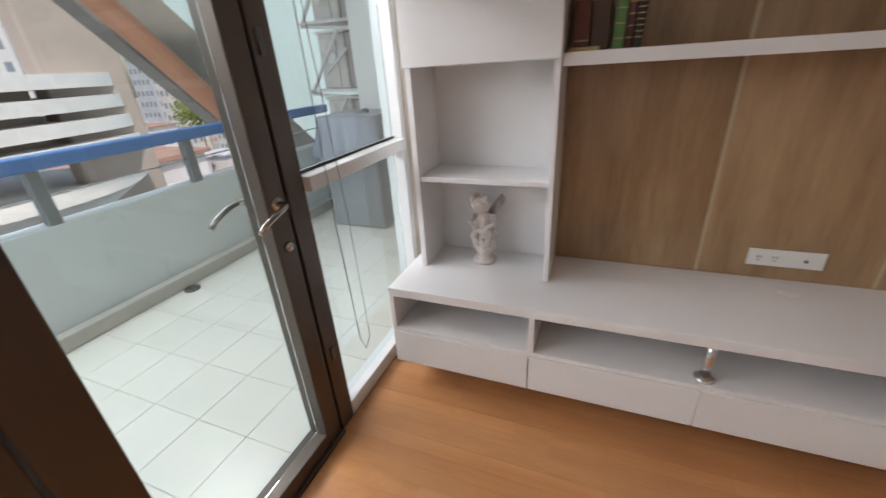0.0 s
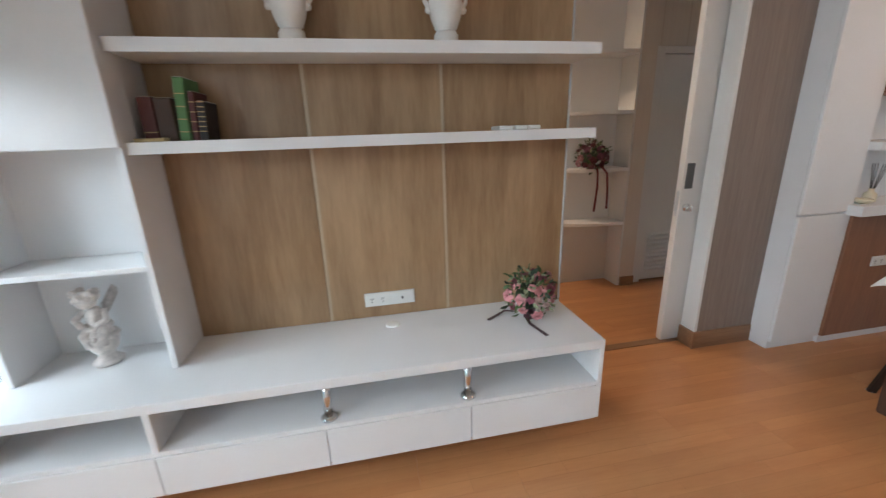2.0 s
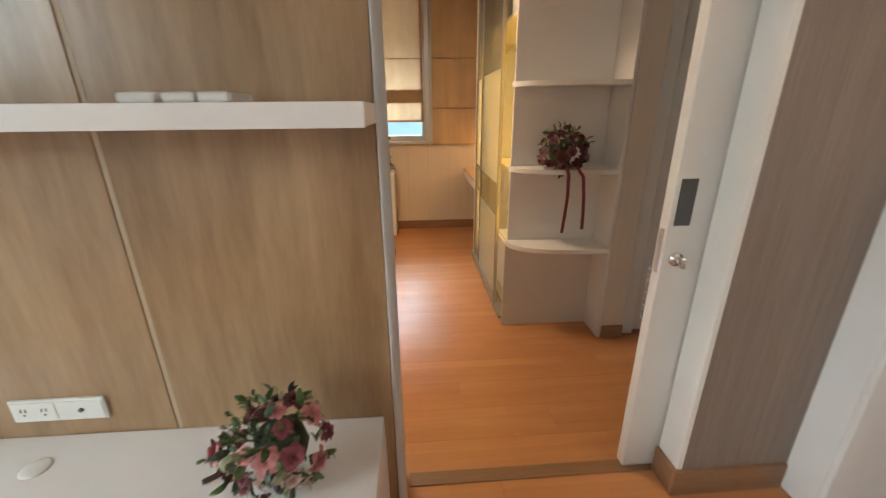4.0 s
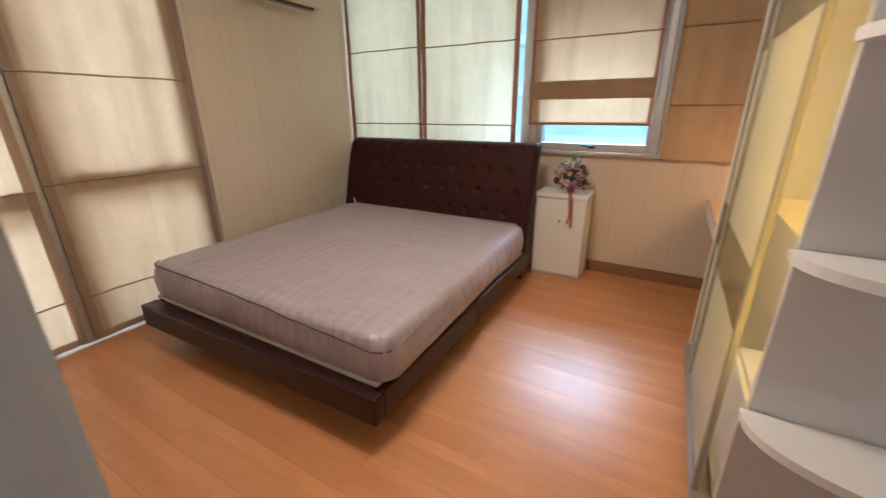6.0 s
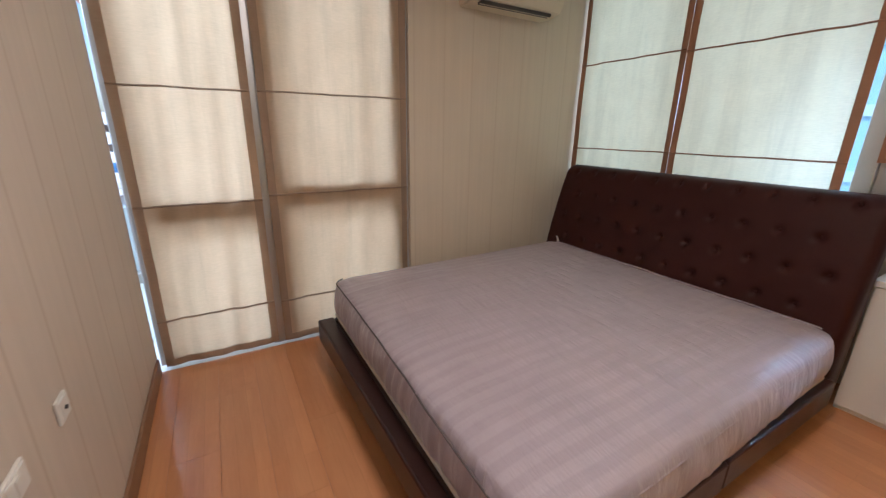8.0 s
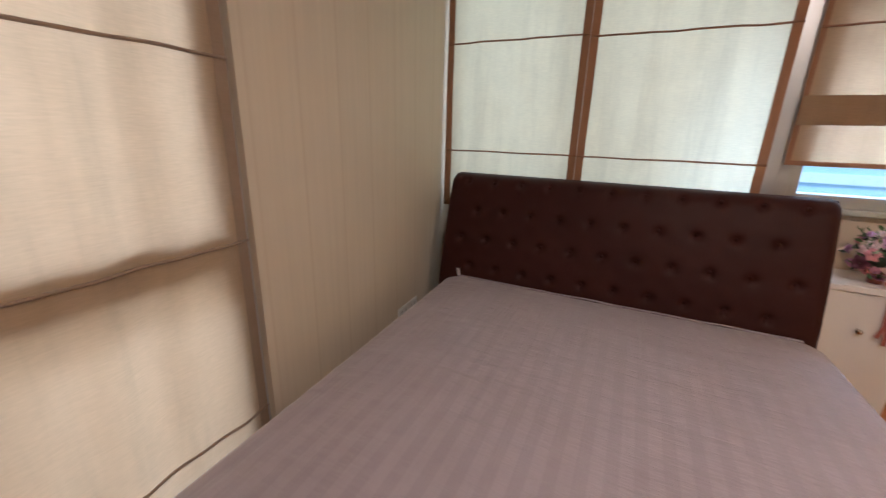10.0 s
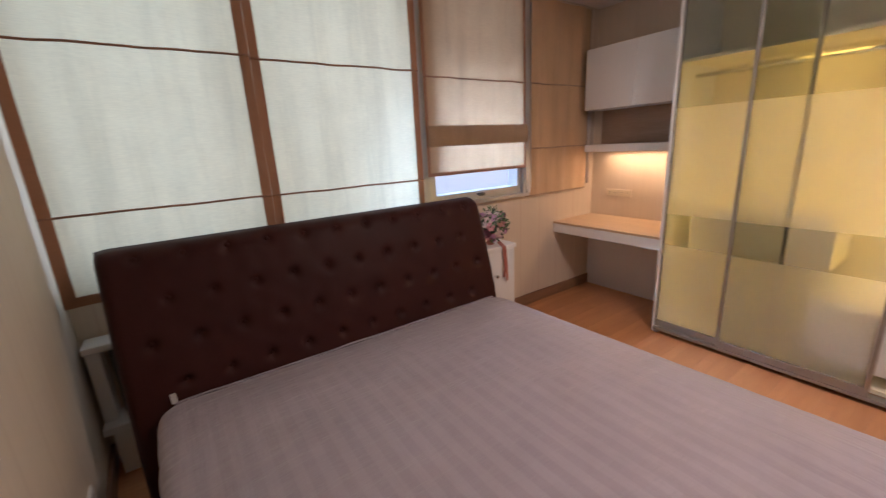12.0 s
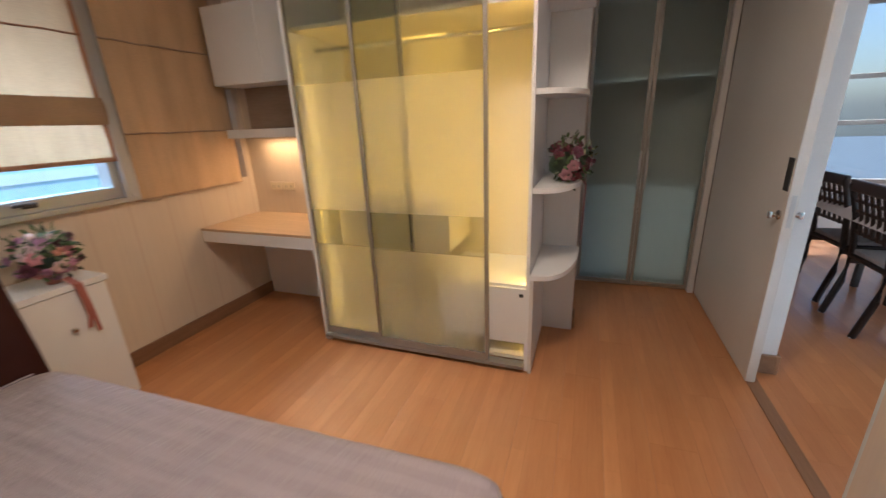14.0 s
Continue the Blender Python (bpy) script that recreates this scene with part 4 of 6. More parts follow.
for p in FOOT:
    k = (p.x - MX0) / (MX1 - MX0)
    drop = 0.006 + 0.055 * k ** 2.2 + 0.004 * noise.noise(Vector((p.x * 6, 1, 1)))
    out = -0.004 + 0.022 * min(1, drop / 0.035)
    d = (p - CEN).normalized()
    line.append((p.x + d.x * out * 0.4, p.y - out - side_wave(p, 0.9) * 0, MZ1 - drop))
ring_sweep(bm, line, 0.0042, 6)
part("piping", bm, PIPE, mt, "dark piping along the foot edge", True)
SIDE = sorted((p for p in OUT if p.x + askew(p.y) > MX1 - 0.012 and MY0 + 0.09 < p.y < MY1 - 0.08), key=lambda p: p.y)
part("side_seam", ring_sweep(bmesh.new(), [(p.x + 0.010, p.y, MZ1 - 0.042 - 0.006 * noise.noise(Vector((p.y * 5, 2, 2)))) for p in SIDE], 0.0035, 6), SHEET, mt, "stitched side seam", True)
HEADLINE = sorted((p for p in OUT if p.y > MY1 - 0.012), key=lambda p: p.x)
part("head_seam", ring_sweep(bmesh.new(), [(p.x, p.y - 0.016, MZ1 + 0.004 + 0.003 * noise.noise(Vector((p.x * 6, 1, 4)))) for p in HEADLINE], 0.0045, 6), SHEET, mt, "raised seam along the head edge", True)
box_part("underlay", mt, FOAM, (MX0 + 0.004, MX1 - 0.055, MY0 - 0.006, MY1 - 0.02, 0.2625, 0.283), 0.008, "cream mattress underside edge")
bm = bmesh.new()
sheet(bm, lambda u, v: (-0.715 + 0.022 * u, 5.300 - 0.02 * v * v, 0.505 + 0.055 * v), 2, 4)
bm.normal_update()
bmesh.ops.solidify(bm, geom=bm.faces[:], thickness=0.002)
part("care_tag", bm, PLASTIC, mt, "small white care tag")

# ---- bedroom furniture ----
st = thing("bedside_cabinet", (1.31, 5.7, 0), "narrow white bedside cabinet with a small round knob", "cabinet")
part("body", boxes((1.108, 1.522, 5.58, 5.858, 0.0, 0.705), r=0.003), WHITE, st)
part("door", boxes((1.110, 1.520, 5.560, 5.578, 0.03, 0.702), r=0.003), WHITE, st)
part("top", boxes((1.098, 1.532, 5.550, 5.860, 0.7055, 0.738), r=0.004), WHITE, st)
part("knob", rod(bmesh.new(), (1.325, 5.535, 0.515), (1.325, 5.561, 0.515), 0.012, 0.008), CHROME, st, smooth=True)

# small pale box with cable behind the headboard corner
ws = thing("wall_box", (-0.90, 5.82, 0.2), "pale grey wall box and pipe beside the headboard", "wall box")
box_part("shelf", ws, WHITE_WALL, (-1.025, -0.80, 5.74, 5.878, 0.64, 0.675), 0.006)
box_part("pipe_cover", ws, WHITE_WALL, (-1.020, -0.965, 5.76, 5.878, 0.275, 0.64), 0.006)
box_part("back_plate", ws, PAPER_S, (-0.965, -0.80, 5.868, 5.879, 0.275, 0.64), 0.001)
box_part("lower_shelf", ws, WHITE_WALL, (-1.025, -0.80, 5.70, 5.878, 0.235, 0.275), 0.006)
box_part("lower_box", ws, WHITE_WALL, (-0.995, -0.80, 5.72, 5.878, 0.0, 0.234), 0.004)
part("pipe", rod(bmesh.new(), (-0.93, 5.83, 0.275), (-0.93, 5.83, 0.64), 0.014), STEELDARK, ws, "grey pipe", True)

# air conditioner
ac = thing("air_conditioner", (-0.86, 4.80, 2.215), "cream wall-mounted split air conditioner with dark outlet", "air conditioner")
bm = bmesh.new()
pts = [(-1.02, 2.222), (-0.90, 2.216), (-0.80, 2.236), (-0.765, 2.30), (-0.76, 2.44), (-0.785, 2.49), (-1.02, 2.49)]
lo = [bm.verts.new((x, 4.43, z)) for x, z in pts]
hi = [bm.verts.new((x, 5.19, z)) for x, z in pts]
bm.faces.new(lo)
bm.faces.new(hi[::-1])
for k in range(len(pts)):
    j = (k + 1) % len(pts)
    bm.faces.new((lo[k], hi[k], hi[j], lo[j]))
bmesh.ops.bevel(bm, geom=bm.edges[:], offset=0.006, segments=2, affect="EDGES")
part("casing", bm, CREAM, ac)
part("outlet", boxes((-0.868, -0.822, 4.50, 5.12, 2.214, 2.245), r=0.002), SLOT, ac, "dark air outlet slot")
for k in range(3):
    part("vane", boxes((-0.864 + k * 0.017, -0.860 + k * 0.017, 4.50, 5.12, 2.210, 2.232), r=0.001), CREAM if k == 1 else STEELDARK, ac)

# wardrobe with sliding frosted doors
WX0, WX1, WY0, WY1 = 2.302, 2.928, 3.484, 4.880
wd = thing("wardrobe", (2.6, 4.18, 0), "tall wardrobe with grey-framed frosted doors, lit yellow inside", "wardrobe")
part("side_panel", boxes((WX0 + 0.04, WX1, WY0, WY0 + 0.02, 0, H - 0.005), r=0.002), WHITE, wd)
part("side_panel", boxes((WX0 + 0.03, WX1, WY1 - 0.02, WY1, 0, H - 0.005), r=0.002), WHITE, wd)
part("back_panel", boxes((WX1 - 0.014, WX1 - 0.001, WY0 + 0.02, WY1 - 0.02, 0.05, H - 0.005), r=0), WARDBACK, wd)
part("floor_panel", boxes((WX0 + 0.075, WX1 - 0.014, WY0 + 0.02, WY1 - 0.02, 0.05, 0.075), r=0.002), WARDBACK, wd)
part("top_shelf", boxes((WX0 + 0.085, WX1 - 0.014, WY0 + 0.02, WY1 - 0.02, 1.93, 1.952), r=0.002), WARDBACK, wd)
part("fascia", boxes((WX0 + 0.065, WX0 + 0.083, WY0 + 0.02, 3.74, 1.925, 2.06), r=0.002), WHITE, wd)
part("rail_bottom", boxes((WX0 + 0.005, WX0 + 0.07, WY0 + 0.022, WY1 - 0.022, 0.028, 0.049), r=0.002), FRAMEGREY, wd, "grey sliding track")
part("hanging_rod", rod(bmesh.new(), (2.60, WY0 + 0.02, 1.86), (2.60, WY1 - 0.02, 1.86), 0.0125), CHROME, wd, "chrome hanging rod", True)
part("drawer_box", boxes((2.40, WX1 - 0.016, WY0 + 0.0205, 4.02, 0.15, 0.522), r=0.003), WHITE, wd, "white inner drawer box")
part("drawer_front", boxes((2.382, 2.399, WY0 + 0.022, 4.02, 0.155, 0.505), r=0.003), WHITE, wd)
part("drawer_catch", boxes((2.376, 2.3815, 3.522, 3.545, 0.455, 0.475), r=0.002), BLACK, wd)
part("hanging_shelf", boxes((2.47, WX1 - 0.016, 3.98, 4.74, 0.66, 0.985), r=0.003), WARDBACK, wd, "pale inner box shelf")
part("foot", boxes((WX0 + 0.02, WX0 + 0.06, WY1 - 0.05, WY1 - 0.02, 0, 0.05), r=0.002), DOORWHITE, wd)


def sliding_door(y0, y1, x, stile_l=0.022, stile_r=0.022):
    dr = part("door", boxes((x, x + 0.022, y0, y0 + stile_r, 0.05, H - 0.01), (x, x + 0.022, y1 - stile_l, y1, 0.05, H - 0.01),
                            (x, x + 0.022, y0 + stile_r, y1 - stile_l, 0.05, 0.10), r=0.003), FRAMEGREY, wd, "grey metal sliding frame")
    for z0, z1, mat, lab in ((0.10, 0.70, FROST, "frosted lower glass"), (0.7004, 0.925, FROST_CLEAR, "clearer glass band"),
                             (0.9254, 1.645, FROST, "frosted middle glass"), (1.6454, H - 0.01, FROST_CLEAR, "clearer upper glass")):
        part("pane", boxes((x + 0.008, x + 0.014, y0 + stile_r, y1 - stile_l, z0, z1), r=0), mat, dr, lab)
    return dr


sliding_door(4.160, 4.872, WX0 + 0.036)
dA = sliding_door(3.706, 4.440, WX0 + 0.008)
part("pull", boxes((WX0 + 0.030, WX0 + 0.035, 4.163, 4.175, 0.75, 0.95), r=0.002), STEELDARK, wd, "slim dark finger pull")

# rounded end shelves
es = thing("corner_shelf", (2.64, 3.37, 0), "white rounded end shelves joined to the wardrobe side", "shelf")
part("back_panel", boxes((2.9065, 2.9285, 3.262, 3.482, 0, H - 0.005), r=0.003), DOORWHITE, es)
part("base_panel", boxes((2.325, 2.906, 3.462, 3.482, 0, 0.585), r=0.002), DOORWHITE, es)
for zt in (0.612, 1.082, 1.546, 2.0):
    pts = [(2.906, 3.480), (2.325, 3.480)]
    for k in range(13):
        a = radians(90 * k / 12)
        pts.append((2.906 - 0.581 * math.cos(a) ** 0.75, 3.470 - 0.222 * math.sin(a) ** 0.8))
    bm = prism(bmesh.new(), pts, zt - 0.026, zt)
    part("shelf", bm, WHITE, es, "white quarter-round shelf")

# desk nook
dk = thing("wall_desk", (2.64, 5.38, 0.64), "thick white wall-hung desk with a light oak top", "desk")
part("apron", boxes((2.352, 2.929, 4.884, 5.876, 0.640, 0.722), r=0.003), WHITE, dk)
part("top", boxes((2.350, 2.929, 4.884, 5.876, 0.7225, 0.742), r=0.003), DESKTOP, dk, "light oak veneer desktop")
part("modesty_panel", boxes((2.905, 2.929, 4.884, 5.876, 0.0, 0.6395), r=0.002), WHITE, dk)
uc = thing("wall_cabinet", (2.8, 5.38, 1.36), "white wall cabinet over an open brown niche above the desk", "cabinet")
part("body", boxes((2.675, 2.929, 4.884, 5.80, 1.722, 2.222), r=0.003), WHITE, uc)
part("door", boxes((2.655, 2.674, 4.886, 5.340, 1.722, 2.222), r=0.003), WHITE, uc)
part("door", boxes((2.655, 2.674, 5.344, 5.798, 1.722, 2.222), r=0.003), WHITE, uc)
part("niche_back", boxes((2.905, 2.929, 4.884, 5.78, 1.421, 1.7215), r=0), NICHE, uc, "brown veneer niche back")
part("shelf", boxes((2.68, 2.929, 4.884, 5.80, 1.358, 1.42), r=0.003), WHITE, uc)
socket_plate("desk_socket", 0, 0.25, 0, 0, 0.07, ("outlet", "outlet"), "white wall outlet pair above the desk")
ds = [o for o in bpy.data.objects if o.name.startswith("desk_socket")][0]
for o in ds.children:
    o.data.materials[0] = PAPER_N if o.name.startswith("plate") else CREAM
ds.matrix_basis = pose(2.929, 5.58, 0.93, 0, 0, -90)

# frosted glass cabinet in the corridor
gc = thing("glass_cabinet", (4.0, 2.83, 0), "tall cabinet with two frosted glass doors in grey frames", "cabinet")
part("body", boxes((3.835, 4.34, 3.262, 3.295, 0, H - 0.005), (3.835, 4.34, 2.372, 2.392, 0, H - 0.005), (4.32, 4.34, 2.392, 3.262, 0, H - 0.005), (3.84, 4.32, 2.392, 3.262, 0, 0.03), r=0.002), PAPER_S, gc)
part("jamb", boxes((3.775, 3.834, 2.350, 2.392, 0, H - 0.005), r=0.004), DOORWHITE, gc, "cream door jamb")
for z in (1.655,):
    part("shelf", boxes((3.86, 4.318, 2.394, 3.260, z, z + 0.022), r=0.002), WHITE, gc)
for z0, z1 in ((0.06, 0.665), (0.675, 0.85)):
    part("inner_drawer", boxes((3.90, 4.318, 2.41, 2.815, z0, z1), r=0.004), WHITE, gc)
    part("inner_drawer", boxes((3.90, 4.318, 2.835, 3.25, z0, z1), r=0.004), WHITE, gc)
for y0, y1 in ((2.394, 2.824), (2.828, 3.258)):
    dd = part("door", boxes((3.80, 3.822, y0, y0 + 0.025, 0.03, H - 0.01), (3.80, 3.822, y1 - 0.025, y1, 0.03, H - 0.01), (3.80, 3.822, y0 + 0.025, y1 - 0.025, 0.03, 0.055), r=0.003), FRAMEGREY, gc, "grey metal door frame")
    g_ = part("pane", boxes((3.808, 3.814, y0 + 0.025, y1 - 0.025, 0.055, H - 0.01), r=0), FROST_GREY, dd, "smoky frosted glass pane")
    g_.visible_shadow = False
for y in (2.800, 2.852):
    part("handle", rod(bmesh.new(), (3.782, y, 0.85), (3.782, y, 1.14), 0.008), ALU_LIGHT, gc, "slim steel bar handle", True)

for w_, units, at, turn, lab in ((0.21, ("outlet", "switch"), (0.67, 2.387, 0.645), 180, "white outlet and switch plate low on the partition"),
                                 (0.075, ("coax",), (0.318, 2.387, 0.63), 180, "small white aerial plate low on the partition"),
                                 (0.25, ("outlet", "outlet"), (-1.017, 5.17, 0.225), 92.2, "white double wall outlet low on the wallpaper wall")):
    sp = socket_plate("wall_socket", 0, w_, 0, 0, 0.07, units, lab)
    sp.matrix_basis = pose(*at, 0, 0, turn)

# ---- kitchen and dining end ----
kc = thing("kitchen_cabinet", (3.35, 2.1, 0), "tall white kitchen cabinet with two stacked doors", "cabinet")
part("carcass", boxes((3.158, 3.54, 2.050, 2.177, 0, H - 0.005), r=0.002), WHITE, kc)
part("door", boxes((3.158, 3.54, 2.028, 2.0485, 0.055, 0.878), r=0.003), WHITE, kc)
part("door", boxes((3.158, 3.54, 2.028, 2.0485, 0.890, H - 0.006), r=0.003), WHITE, kc)
sb = thing("sideboard", (4.3, 2.08, 0), "walnut-fronted sideboard with white worktop and plinth", "sideboard")
part("plinth", boxes((3.542, 5.2, 2.03, 2.177, 0, 0.055), r=0.002), WHITE, sb)
for x0, x1 in ((3.542, 4.24), (4.243, 5.2)):
    part("front", boxes((x0, x1, 2.012, 2.176, 0.056, 0.868), r=0.003), WALNUT, sb)
part("worktop", boxes((3.50, 5.2, 1.950, 2.177, 0.8685, 0.930), r=0.003), WHITE, sb)
socket_plate("kitchen_socket", 3.78, 4.045, 2.0115, 0.52, 0.585, ("outlet", "switch", "switch"), "white triple socket plate on the walnut front")
hs = thing("kitchen_wall_shelf", (4.3, 2.08, 1.24), "white shelf with walnut cabinet above it", "shelf")
part("shelf", boxes((3.542, 5.2, 1.975, 2.177, 1.242, 1.290), r=0.003), WHITE, hs)
part("upper_cabinet", boxes((3.542, 5.2, 1.99, 2.177, 1.548, H - 0.006), r=0.003), WALNUT, hs, "walnut upper cabinet")
for k in range(6):
    setting("splash_tile", (3.70 + k * 0.25, 3.947 + k * 0.25, 2.168, 2.1775, 0.932, 1.240), WHITE, "white wall tile above the worktop", "wall tile", 0.002)
    setting("splash_tile", (3.70 + k * 0.25, 3.947 + k * 0.25, 2.168, 2.1775, 1.292, 1.546), WHITE, "white wall tile above the kitchen shelf", "wall tile", 0.002)
setting("mirror_panel", (3.545, 3.695, 2.166, 2.1775, 0.932, 1.547), MIRROR, "dark mirror strip beside the tall cabinet", "mirror")
rdx = thing("reed_diffuser", (3.70, 2.06, 0.93), "small glass reed diffuser with dark sticks", "diffuser")
part("bottle", lathe(bmesh.new(), [(0.03, 0), (0.034, 0.02), (0.03, 0.05), (0.014, 0.065), (0.014, 0.08)], (3.70, 2.06, 0.9305)), CREAM, rdx, smooth=True)
for k in range(6):
    a = k * 1.05
    part("reed", rod(bmesh.new(), (3.70, 2.06, 0.95), (3.70 + 0.045 * math.cos(a) + 0.02, 2.06 + 0.03 * math.sin(a), 1.16), 0.002, seg=6), EBONY, rdx)
solid("trinket_dish", lathe(bmesh.new(), [(0.02, 0), (0.04, 0.012), (0.045, 0.028), (0.042, 0.028), (0.02, 0.01)], (3.61, 2.03, 0.9305)), CREAM, "small cream dish on the worktop", "dish", smooth=True)

tb = thing("dining_table", (3.83, 1.07, 0), "dark brown wooden dining table", "table")
part("tabletop", boxes((3.07, 4.59, 0.67, 1.48, 0.712, 0.740), r=0.004), DARKWOOD, tb)
for x in (3.15, 4.51):
    for y in (0.75, 1.41):
        bm = bmesh.new()
        rings = [[bm.verts.new((x + px * w, y + py * w, z)) for px, py in ((-1, -1), (1, -1), (1, 1), (-1, 1))] for w, z in ((0.036, 0.0), (0.046, 0.40), (0.052, 0.7118))]
        for p, q in zip(rings, rings[1:]):
            for k in range(4):
                bm.faces.new((p[k], p[(k + 1) % 4], q[(k + 1) % 4], q[k]))
        bm.faces.new(rings[0][::-1])
        bm.faces.new(rings[-1])
        bmesh.ops.bevel(bm, geom=bm.edges[:], offset=0.005, segments=2, affect="EDGES")
        part("leg", bm, DARKWOOD, tb)
tc = thing("tablecloth", (3.83, 1.07, 0.745), "white table runner cloth with blue leaf print", "tablecloth")
bm = bmesh.new()


def cloth_drop(d):
    """Fall of the cloth at d metres past the table's edge."""
    return 0.085 * min(1.0, max(0.0, d) / 0.07) ** 1.4


def cloth_at(u, v):
    x, y = 3.005 + 1.65 * u, 0.605 + 0.94 * v
    over = max(3.065 - x, x - 4.595), max(0.665 - y, y - 1.485)
    fall = max(cloth_drop(over[0]), cloth_drop(over[1])) + 0.4 * min(cloth_drop(over[0]), cloth_drop(over[1]))
    return (x, y, 0.7475 - fall)


sheet(bm, cloth_at, 80, 60)
bm.normal_update()
bmesh.ops.solidify(bm, geom=bm.faces[:], thickness=0.003)
part("cloth", bm, CLOTH_TABLE, tc)
rnd = random.Random(11)
bm = bmesh.new()
for k in range(70):
    cx, cy, a = rnd.uniform(3.10, 4.56), rnd.uniform(0.70, 1.45), rnd.uniform(0, 6.28)
    for j in range(5):
        b_ = a + (j - 2) * 0.45
        l_ = 0.05 - abs(j - 2) * 0.008
        p0 = Vector((cx, cy, 0.7490))
        d_ = Vector((math.cos(b_), math.sin(b_), 0))
        n_ = Vector((-d_.y, d_.x, 0))
        bm.faces.new([bm.verts.new(q) for q in (p0, p0 + d_ * l_ * 0.5 + n_ * 0.006, p0 + d_ * l_, p0 + d_ * l_ * 0.5 - n_ * 0.006)])
part("leaf_print", bm, PRINT, tc, "blue leaf print")


def dining_chair(at):
    x, y = at
    c = thing("dining_chair", (x, y, 0), "black-stained wooden chair with a lattice back at the dining table", "chair", "chairs at the dining table")
    for sx in (-1, 1):
        bm = bmesh.new()
        ring_sweep(bm, [(x + sx * 0.185, y, 0.0), (x + sx * 0.185, y - 0.06, 0.25), (x + sx * 0.185, y - 0.075, 0.46), (x + sx * 0.188, y - 0.04, 0.72), (x + sx * 0.19, y + 0.02, 0.93)], 0.021, 8)
        part("back_post", bm, EBONY, c, smooth=True)
        part("leg", boxes((x + sx * 0.18 - 0.019, x + sx * 0.18 + 0.019, y - 0.46, y - 0.42, 0, 0.43), r=0.004), EBONY, c)
        part("foot_pad", boxes((x + sx * 0.185 - 0.016, x + sx * 0.185 + 0.016, y - 0.016, y + 0.016, 0.0, 0.008), r=0.002), PLASTIC, c, "white felt foot pad")
        part("rail", boxes((x + sx * 0.18 - 0.012, x + sx * 0.18 + 0.012, y - 0.42, y - 0.07, 0.385, 0.43), r=0.003), EBONY, c)
    part("seat", boxes((x - 0.21, x + 0.21, y - 0.47, y - 0.055, 0.43, 0.455), r=0.008), EBONY, c)
    part("seat_pad", boxes((x - 0.195, x + 0.195, y - 0.455, y - 0.075, 0.4555, 0.485), r=0.014), SEATPAD, c, "grey seat cushion")
    part("top_rail", boxes((x - 0.205, x + 0.205, y - 0.002, y + 0.03, 0.88, 0.955), r=0.008), EBONY, c)
    for z, dy in ((0.60, -0.062), (0.67, -0.052), (0.74, -0.038), (0.81, -0.018)):
        part("lattice_bar", boxes((x - 0.18, x + 0.18, y + dy, y + dy + 0.016, z, z + 0.022), r=0.003), EBONY, c)
    for k in range(5):
        xx = x - 0.12 + k * 0.06
        bm = bmesh.new()
        ring_sweep(bm, [(xx, y - 0.052, 0.60), (xx, y - 0.03, 0.74), (xx, y + 0.014, 0.90)], 0.011, 6)
        part("lattice_upright", bm, EBONY, c)
    return c


ch = dining_chair((3.47, 1.57))
copy_thing(ch, pose(4.03, 1.54, 0, 0, 0, 4))
pl = thing("pendant_lamp", (4.0, 0.95, 1.9), "black conical pendant lamp over the dining table", "lamp")
part("shade", lathe(bmesh.new(), [(0.20, 0), (0.195, 0.012), (0.06, 0.13), (0.03, 0.16), (0.028, 0.15), (0.17, 0.01)], (4.0, 0.95, 1.9)), LAMPSHADE, pl, smooth=True)
part("cord", rod(bmesh.new(), (4.0, 0.95, 2.05), (4.0, 0.95, 2.6), 0.004, seg=8), BLACK, pl)

# ---- objects on the media unit ----
sv = bmesh.new()
lathe(sv, [(0.052, 0), (0.055, 0.012), (0.042, 0.022), (0.03, 0.035), (0.03, 0.045), (0.048, 0.07), (0.055, 0.10), (0.052, 0.125), (0.04, 0.15), (0.05, 0.165), (0.045, 0.175)], (-0.425, 1.945, 0.5405), 20)


def blob(bm, c, r, sq=(1, 1, 1), sub=2, n_amp=0.0):
    v = bmesh.ops.create_icosphere(bm, subdivisions=sub, radius=1, matrix=Matrix.Translation(c) @ Matrix.Diagonal((r * sq[0], r * sq[1], r * sq[2], 1)))["verts"]
    if n_amp:
        for q in v:
            q.co += (q.co - Vector(c)) * n_amp * noise.noise(q.co * 60)
    return bm


sx, sy, sz = -0.425, 1.945, 0.5405
blob(sv, (sx, sy, sz + 0.20), 0.042, (0.95, 0.8, 1.25))
blob(sv, (sx - 0.012, sy - 0.012, sz + 0.285), 0.038, (1, 0.95, 1.05))
for k in range(16):
    a = k * 2.4
    blob(sv, (sx - 0.016 + 0.034 * math.cos(a), sy - 0.004 + 0.030 * math.sin(a), sz + 0.30 + 0.016 * math.sin(k * 1.7)), 0.0165, n_amp=0.3)
ring_sweep(sv, [(sx - 0.035, sy, sz + 0.235), (sx - 0.062, sy - 0.025, sz + 0.205), (sx - 0.03, sy - 0.045, sz + 0.185)], 0.013, 8)
ring_sweep(sv, [(sx + 0.035, sy, sz + 0.235), (sx + 0.052, sy - 0.03, sz + 0.20), (sx + 0.01, sy - 0.046, sz + 0.18)], 0.013, 8)
ring_sweep(sv, [(sx - 0.02, sy - 0.01, sz + 0.18), (sx - 0.04, sy - 0.04, sz + 0.14), (sx - 0.02, sy - 0.045, sz + 0.09)], 0.017, 8)
